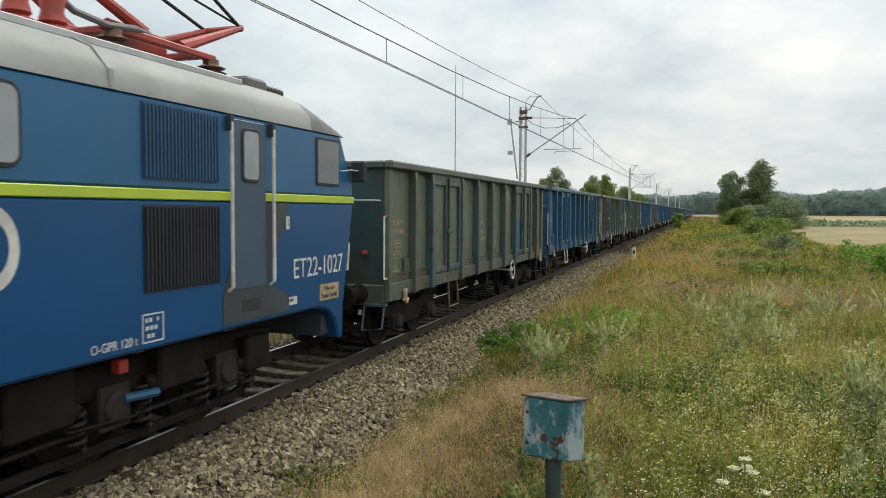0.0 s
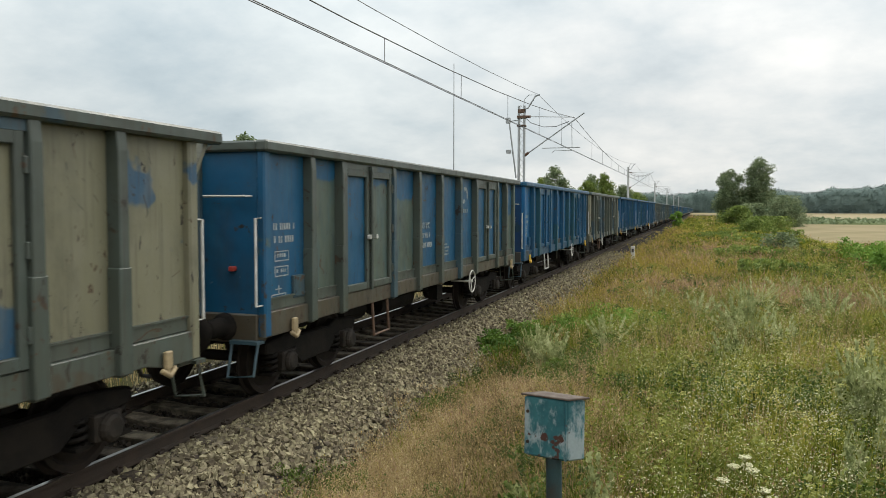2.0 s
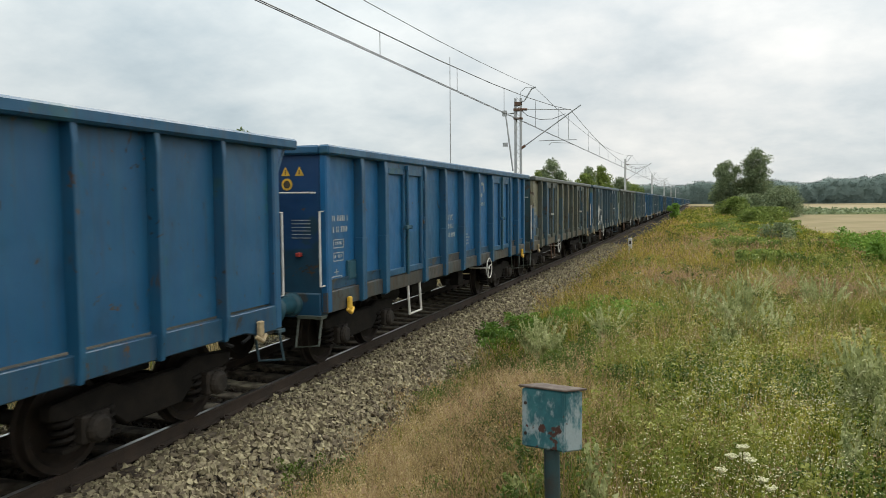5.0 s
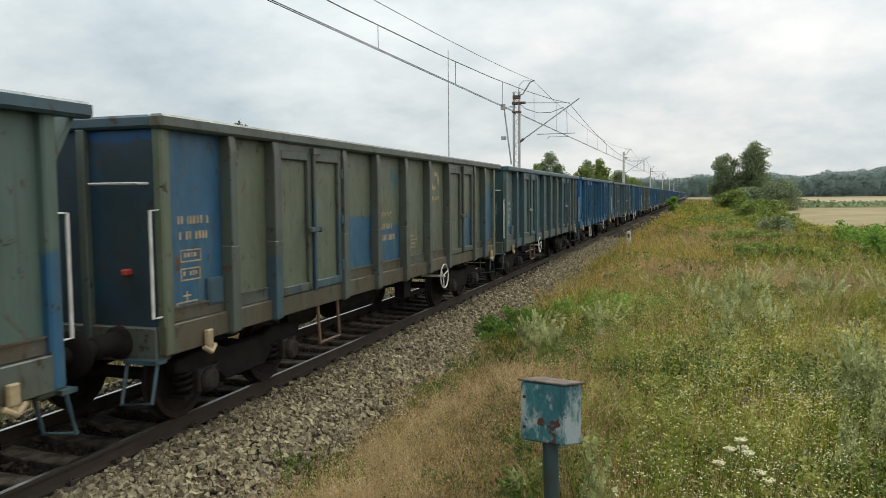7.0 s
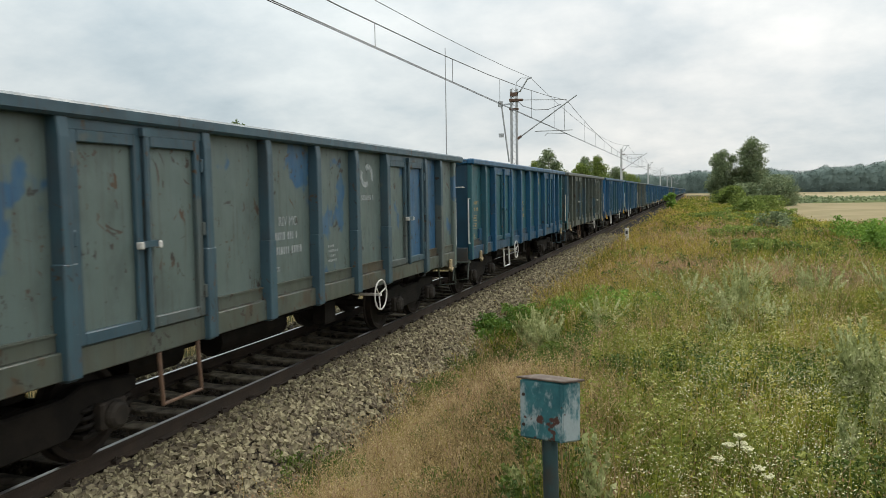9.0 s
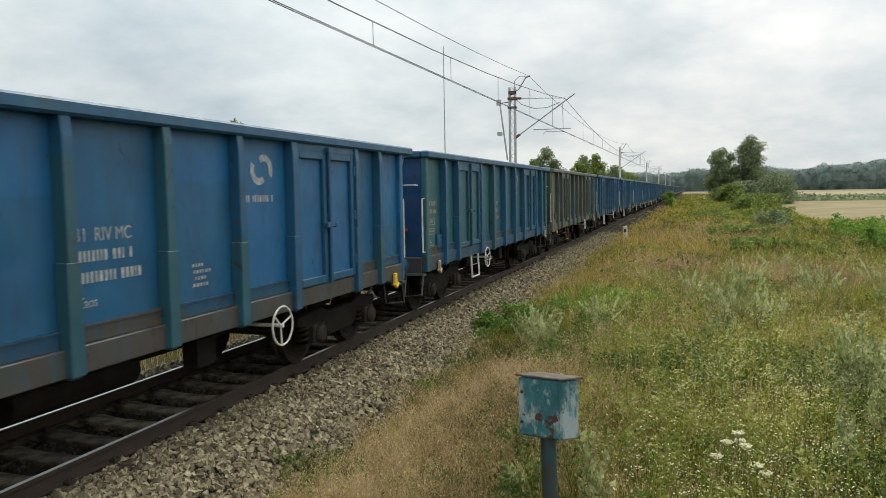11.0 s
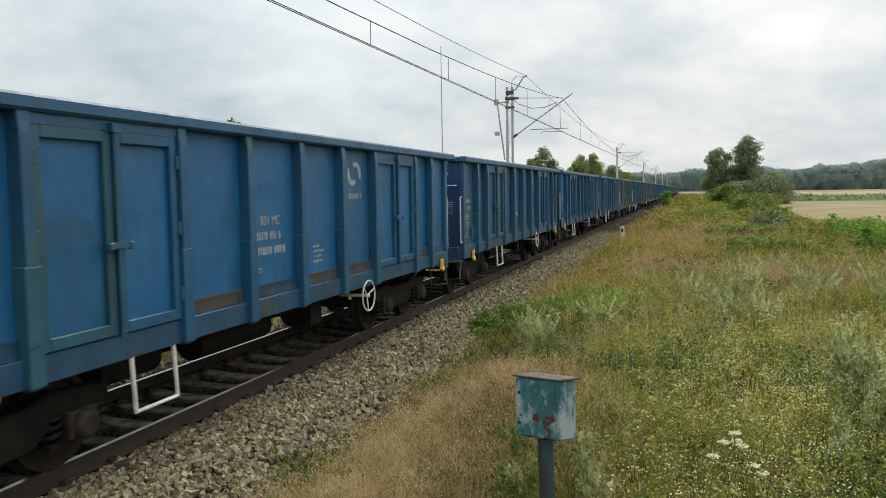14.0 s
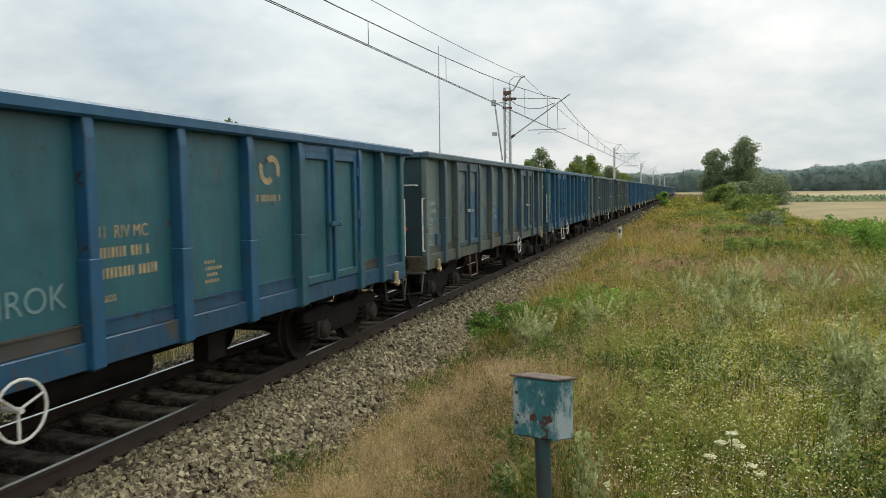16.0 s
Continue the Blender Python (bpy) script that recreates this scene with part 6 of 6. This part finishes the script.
def clumps(n, x0, x1, y0, y1, scale, seed, least=0.55):
    """Places in patches."""
    rng = np.random.default_rng(seed)
    x, y = rng.uniform(x0, x1, 6 * n), rng.uniform(y0, y1, 6 * n)
    ok = (patch(x, y, scale, seed) > least) & (x < 7.2 + 0.25 * y)
    return list(zip(x[ok], y[ok]))[:n]


def meadow_herbs():
    """Leafy growth that breaks the grass up into patches."""
    herb("dark_herbs", "dark green leafy herbs among the grass", "weeds", HERBDARK, clumps(420, 5.0, 9.5, 3.2, 10, 2.1, 51) + clumps(420, 4.2, 12, 10, 24, 1.3, 52), 0.024, 80, 0.42, 0.12, 53, 0.5)
    herb("yellow_herbs", "yellow-green leafy herbs among the grass", "weeds", HERBPALE, clumps(420, 5.2, 9.5, 3.2, 10, 1.7, 54) + clumps(420, 4.2, 12, 10, 24, 1.1, 55), 0.021, 80, 0.54, 0.10, 56, 0.7)
    herb("mid_herbs", "green herbs in the middle of the meadow", "weeds", HERBPALE, clumps(200, 3.4, 16, 24, 60, 0.5, 57), 0.06, 60, 0.6, 0.25, 58, 0.5)
    herb("mid_dark_herbs", "dark green herbs in the middle of the meadow", "weeds", HERBDARK, clumps(150, 3.6, 16, 22, 60, 0.6, 59), 0.06, 60, 0.55, 0.25, 60, 0.5)
    herb("verge_herbs", "green herbs in the dry grass", "weeds", HERBDARK, clumps(420, 2.5, 5.2, 4.5, 13, 2.6, 61, 0.52) + cluster(2.45, 7.0, 0.2, 30, 63) + cluster(2.62, 10.6, 0.16, 18, 64) + cluster(2.6, 12.4, 0.2, 16, 66) + cluster(2.75, 6.2, 0.25, 14, 65), 0.018, 60, 0.26, 0.09, 62, 0.4)


HERBDARK = leaf_material("dark_herb_green", [(0.1, (0.04, 0.07, 0.012)), (0.5, (0.08, 0.125, 0.02)), (0.9, (0.14, 0.19, 0.035))], glow=0.3)
HERBPALE = leaf_material("pale_herb_green", [(0.1, (0.12, 0.15, 0.025)), (0.5, (0.21, 0.23, 0.045)), (0.9, (0.34, 0.34, 0.10))], glow=0.35)


def wild_carrot():
    made = None
    spots = [(6.60, 5.3, 0.84), (6.53, 5.25, 0.79), (6.64, 5.2, 0.79), (6.46, 5.1, 0.74), (6.70, 5.05, 0.72), (6.75, 5.0, 0.69), (6.62, 5.35, 0.77)]
    rng = random.Random(4)
    for k, (x, y, z) in enumerate(spots):
        g = float(land(np.array([x]), np.array([y]))[0])
        wc = thing("wild_carrot", "wild carrot with a flat white flower head", "wild flower", "wild carrots in the grass", (x, y, g))
        h = z - g
        part("stem", Build().tube([(0.03, 0.02, -0.02), (0.01, 0.0, h * 0.5), (0, 0, h - 0.03)], 0.004, 5), GREEN, wc)
        um = Build()
        for i in range(26):
            a, r = i * 2.4, 0.04 * math.sqrt((i + 0.5) / 26)
            cx, cy = r * cos(a), r * sin(a)
            um.lathe([(0.0, -0.004), (0.0085, 0.0), (0.006, 0.005), (0.0, 0.006)], (cx, cy, h + rng.uniform(-0.006, 0.004) - r * 0.12), "z", 6)
            um.tube([(0, 0, h - 0.035), (cx, cy, h - 0.004 - r * 0.12)], 0.0012, 3)
        tagged(part("flower_head", um, PETAL, wc, "flat white flower head"), kind="stuff")


# ---- trees ----
def tree(name, label, at, height, width, leaves, size, seed, material, lobes=9, low=0.25, airy=0.35, group="trees"):
    rng = np.random.default_rng(seed)
    x, y = at
    g = float(land(np.array([float(x)]), np.array([float(y)]))[0])
    tr = thing(name, label, "tree" if low > 0.1 else "bush", group, (x, y, g))
    b = Build().tube([(0, 0, -0.2), (0.1, 0.05, height * 0.35), (0.0, 0.1, height * 0.8)], height * 0.022 + 0.03, 8, 0.03)
    cs = []
    for k in range(lobes):
        u = low + (0.9 - low) * (k + 0.5) / lobes
        a = k * 2.4 + rng.uniform(-0.4, 0.4)
        r = width * 0.5 * (0.75 - 0.55 * abs(u - 0.42)) * rng.uniform(0.45, 0.95)
        c = np.array([r * cos(a), r * sin(a), u * height])
        cs.append((c, width * rng.uniform(0.2, 0.32) * (1.1 - 0.55 * u)))
        b.tube([(0.05, 0.03, u * height * 0.7), tuple(c * [0.6, 0.6, 0.92]), tuple(c)], height * 0.008 + 0.02, 5, 0.02)
    cs.append((np.array([0, 0, height * 0.92]), width * 0.16))
    part("trunk", b, BARK, tr, "grey trunk and limbs")
    ps = []
    for c, r in cs:
        n = int(leaves * r * r / sum(q * q for _, q in cs))
        d = rng.normal(size=(n, 3))
        d /= np.linalg.norm(d, axis=1, keepdims=True)
        rr = r * rng.uniform(0, 1, n)[:, None] ** airy * (1 + 0.28 * np.sin(d[:, :1] * 7 + c[0]) * np.sin(d[:, 1:2] * 6 + 1))
        p = c + d * rr * [1, 1, 0.9]
        ps.append(p)
    p = np.concatenate(ps)
    p[:, 2] = np.clip(p[:, 2], 0.05, height * 1.02)
    v, f = specks(p, np.full(len(p), size), seed + 1, 0.9)
    ob = new("crown", fast_mesh("crown", v, f, material))
    ob.parent = tr
    tagged(ob, "crown of many leaves", kind="stuff")
    return tr


def plant_trees():
    tree("birch_tree", "airy tall tree with a loose green crown", (17.6, 165), 13.7, 8.0, 9000, 0.21, 1, TREELEAF, 16, 0.3, 0.6)
    tree("broadleaf_tree", "dense green tree behind the bushes", (12.2, 165), 10.9, 7.4, 12000, 0.21, 2, TREELEAF, 15, 0.12, 0.45)
    tree("broadleaf_tree", "lower green tree behind the bushes", (17.0, 168), 7.6, 8.0, 9000, 0.21, 3, TREELEAF, 11, 0.1, 0.45)
    tree("willow_bush", "round grey-green willow bush", (20.0, 142), 5.4, 7.6, 12000, 0.16, 4, WILLOW, 15, 0.06, 0.42, "bushes")
    tree("willow_bush", "low grey-green willow bush", (15.6, 140), 4.0, 7.5, 5200, 0.2, 5, WILLOW, 10, 0.06, 0.42, "bushes")
    tree("green_bush", "fresh green bush beside the field", (12.6, 135), 3.4, 6.0, 4200, 0.2, 6, THICKET, 9, 0.06, 0.42, "bushes")
    tree("green_bush", "low green bush on the bank", (14.8, 108), 2.0, 6.5, 4200, 0.15, 7, THICKET, 9, 0.06, 0.42, "bushes")
    tree("green_bush", "low green bush on the bank", (12.2, 88), 1.7, 4.6, 3000, 0.13, 8, THICKET, 8, 0.06, 0.42, "bushes")
    tree("dark_bush", "grey-green bush in the meadow", (11.3, 52), 1.35, 2.6, 3200, 0.075, 9, WILLOW, 7, 0.06, 0.42, "bushes")
    tree("young_bush", "bright green young bush beside the track", (3.1, 122), 2.6, 2.6, 1800, 0.14, 10, BRIGHT, 6, 0.1, 0.45, "bushes")
    for k, (x, y, h, w) in enumerate(((-24, 166, 12.3, 8.5), (-29, 178, 10.2, 9), (-21, 196, 10, 8.5), (-24, 226, 13, 9), (-23, 248, 14.6, 9), (-26, 275, 13, 11), (-23, 310, 12.5, 11), (-24, 350, 12, 12), (-24, 400, 11.5, 12), (-30, 210, 11, 9), (-27, 150, 7.5, 8))):
        tree("lineside_tree", "green tree beyond the track", (x, y), h, w, 8000, 0.27, 40 + k, THICKET if k % 3 else TREELEAF, 11, 0.08, 0.4, "trees beyond the track")
    tree("lineside_tree", "green tree beyond the track", (-40, 70), 11.1, 6, 3000, 0.28, 70, TREELEAF, 9, 0.2, 0.4, "trees beyond the track")


def far_wood():
    """A lumpy canopy that rises from the field's edge and rounds over, with crowns standing out of it."""
    rng = np.random.default_rng(9)
    xs = np.arange(-340, 430, 2.0)
    rise = np.array([0, 0.18, 0.36, 0.54, 0.7, 0.83, 0.92, 0.98, 1.0, 0.97, 0.9])
    back = np.array([0, -0.6, -0.8, -0.4, 0.6, 2.0, 4.5, 8, 14, 26, 44.0])
    crown = np.convolve(rng.normal(0, 1, len(xs)), np.ones(3) / 3, "same")
    h = 16.5 + 5.5 * smooth01(20, 190, xs) + 1.5 * np.sin(xs * 0.05) + 1.0 * np.sin(xs * 0.13) + 0.7 * crown
    lump = rng.normal(0, 1, (len(xs), len(rise)))
    lump = (lump + np.roll(lump, 1, 0) + np.roll(lump, 1, 1)) / 2
    X = np.repeat(xs[:, None], len(rise), 1) + 0.5 * rng.normal(0, 1, lump.shape)
    Y = 640 + 0.10 * np.abs(X - 60) + back + 1.1 * lump
    Z = -0.6 + h[:, None] * rise + 0.45 * lump * (rise > 0)
    a = (np.arange(len(xs) - 1)[:, None] * len(rise) + np.arange(len(rise) - 1)[None]).ravel()
    sheet = (np.stack([X, Y, Z], -1).reshape(-1, 3), np.stack([a, a + len(rise), a + len(rise) + 1, a + 1], -1))
    n = 60000
    k = rng.integers(0, X.size, n)
    p = np.stack([X.ravel()[k], Y.ravel()[k] - 0.4, Z.ravel()[k]], -1) + rng.normal(0, 0.9, (n, 3)) * [1.2, 0.5, 0.7]
    stuff("far_wood", "long edge of a far wood, paled as by haze", "wood", FOREST, [sheet, specks(p, np.full(n, 0.55), 10, 0.9)], True)


def hedge_strip():
    """Rough green growth between the two fields."""
    rng = np.random.default_rng(91)
    n = 16000
    y = rng.uniform(164, 205, n)
    x = 24 + 0.1 * (y - 164) + 190 * rng.uniform(0, 1, n) ** 1.2
    top = 0.6 + 0.9 * patch(x, y, 0.25, 5)
    p = np.stack([x, y, land(x, y) + top * rng.uniform(0.1, 1, n)], -1)
    stuff("hedge_strip", "rough green strip of weeds between the fields", "weeds", WILLOW, [specks(p, np.full(n, 0.42), 92, 0.8)])


def field(name, label, x0, x1, y0, y1, h, material, seed):
    """A standing crop with an uneven edge."""
    xs, ys = np.linspace(0, 1, 40), np.linspace(0, 1, 30)
    U, W = np.meshgrid(xs, ys, indexing="ij")
    X = x0 + (x1 - x0) * U + 0.06 * (y1 - y0) * W * (1 - U) + np.sin(W * 23 + seed) * 0.5 * (U < 0.01)
    Y = y0 + (y1 - y0) * W + np.sin(U * 31 + seed) * 0.7 * (W < 0.01)
    edge = (U < 0.001) | (W < 0.001)
    Z = land(X, Y) + np.where(edge, 0.02, h)
    a = (np.arange(39)[:, None] * 30 + np.arange(29)[None]).ravel()
    return tagged(new(name, fast_mesh(name, np.stack([X, Y, Z], -1).reshape(-1, 3), np.stack([a, a + 30, a + 31, a + 1], -1), material, True)), label, "field", kind="structure")


RIPE = surface("ripe_cereal", (0.25, 0.20, 0.115), (0.165, 0.14, 0.07), 0.12, 2, 0.95, 0, 0.5, spec=0.1)
STUBBLE = surface("pale_stubble", (0.29, 0.24, 0.14), (0.24, 0.195, 0.115), 0.1, 2, 0.95, 0, 0.4, spec=0.1)
GREENCROP = surface("green_strip", (0.10, 0.12, 0.045), (0.07, 0.09, 0.035), 0.2, 2, 0.95, 0, 0.4, spec=0.1)
field("cereal_field", "field of ripe tan cereal", 16.2, 160, 71, 160, 0.3, RIPE, 1)
field("green_strip", "rough green strip between the fields", 26, 220, 164, 214, 0.6, GREENCROP, 2)
field("stubble_field", "pale straw-coloured stubble field", 20, 320, 225, 420, 0.3, STUBBLE, 3)
field("far_field", "far green and tan field before the wood", -60, 420, 430, 630, 0.3, RIPE, 4)
grow_meadow()
weeds()
meadow_herbs()
wild_carrot()
plant_trees()
hedge_strip()
far_wood()


# ---- pieces of the track: sleepers, clips and crushed stone ----
def lay_track():
    sl, cl = sleeper_mesh(), clip_mesh()
    for k in range(180):
        y = -6.0 + 0.6 * k
        s = part("sleeper", sl, None, ballast_bed)
        s.location = (random.uniform(-0.01, 0.01), y, random.uniform(-0.004, 0.002))
        if 4 < k < 60:
            for x in (-0.7525, 0.7525):
                c = part("rail_clip", cl, None, s)
                c.location = (x, 0, 0)


lay_track()


def stones(n, x0, x1, y0, y1, size, power, seed):
    """Angular stones lying on the ballast, thicker on the ground near the start of the stretch."""
    rng = np.random.default_rng(seed)
    x = rng.uniform(x0, x1, n)
    y = y0 + (y1 - y0) * rng.uniform(0, 1, n) ** power
    ax = np.abs(x)
    z = np.interp(ax, [0, 1.55, 1.8, 2.05, 2.3, 2.55], [-0.20, -0.19, -0.25, -0.35, -0.45, -0.6]) + rng.uniform(-0.03, 0.03, n) - 0.07 * (ax < 0.68)
    keep = (np.abs(ax - 0.7525) > 0.10)
    x, y, z = x[keep], y[keep], z[keep]
    n = len(x)
    cube = np.array([(i, j, k) for i in (-1, 1) for j in (-1, 1) for k in (-1, 1)], float)
    s = rng.uniform(0.6, 1.25, (n, 1, 1)) * size * rng.uniform(0.6, 1.2, (n, 1, 3))
    v = cube[None] * s * rng.uniform(0.45, 1.0, (n, 8, 3))
    q = rng.normal(size=(n, 4))
    q /= np.linalg.norm(q, axis=1, keepdims=True)
    a, b, c, d = q.T
    R = np.stack([np.stack([1 - 2 * (c * c + d * d), 2 * (b * c - a * d), 2 * (b * d + a * c)], -1),
                  np.stack([2 * (b * c + a * d), 1 - 2 * (b * b + d * d), 2 * (c * d - a * b)], -1),
                  np.stack([2 * (b * d - a * c), 2 * (c * d + a * b), 1 - 2 * (b * b + c * c)], -1)], 1)
    v = np.einsum("nij,nkj->nki", R, v) + np.stack([x, y, z], -1)[:, None]
    quads = np.array([(0, 1, 3, 2), (4, 6, 7, 5), (0, 4, 5, 1), (2, 3, 7, 6), (0, 2, 6, 4), (1, 5, 7, 3)])
    return v.reshape(-1, 3), (np.arange(n)[:, None, None] * 8 + quads[None]).reshape(-1, 4)


def gravel(name, label, material, sets):
    vs, fs, k = [], [], 0
    for v, f in sets:
        vs.append(v), fs.append(f + k)
        k += len(v)
    tagged(new(name, fast_mesh(name, np.concatenate(vs), np.concatenate(fs), material)), label, "ballast", kind="stuff")


gravel("crushed_stone", "grey and brown crushed stone ballast beside the rails", STONE,
       [stones(15000, 0.85, 2.55, 2.5, 14, 0.034, 1.3, 1), stones(13000, 0.85, 2.5, 14, 48, 0.042, 1.5, 2), stones(5000, 0.85, 2.55, -6, 2.5, 0.032, 1.0, 5)])
gravel("oily_stone", "oily stone between and beyond the rails, darkened as under a train", DARKSTONE,
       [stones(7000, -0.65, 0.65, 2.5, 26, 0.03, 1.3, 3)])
gravel("far_stone", "crushed stone on the far shoulder of the track", STONE,
       [stones(6000, -2.5, -0.85, 3, 30, 0.032, 1.2, 4)])


def motions():
    times = (0, 2, 4, 6, 8, 10, 12, 13, 14, 15, 16)
    for off, ob in TRAIN:
        walk(ob, [(t, pose(0, train_place(t) + off, 0)) for t in times])
    walk(LOCO, [(t, pose(0, train_place(t) + 2.57 + 0.35, 0)) for t in times])
    # the driving wheels roll with the train
    for w, ax in LOCO_WHEELS:
        walk(w, [(k / 30, pose(0, ax, 0.63, math.degrees((train_place(0) - train_place(k / 30)) / 0.63))) for k in range(481)])


motions()
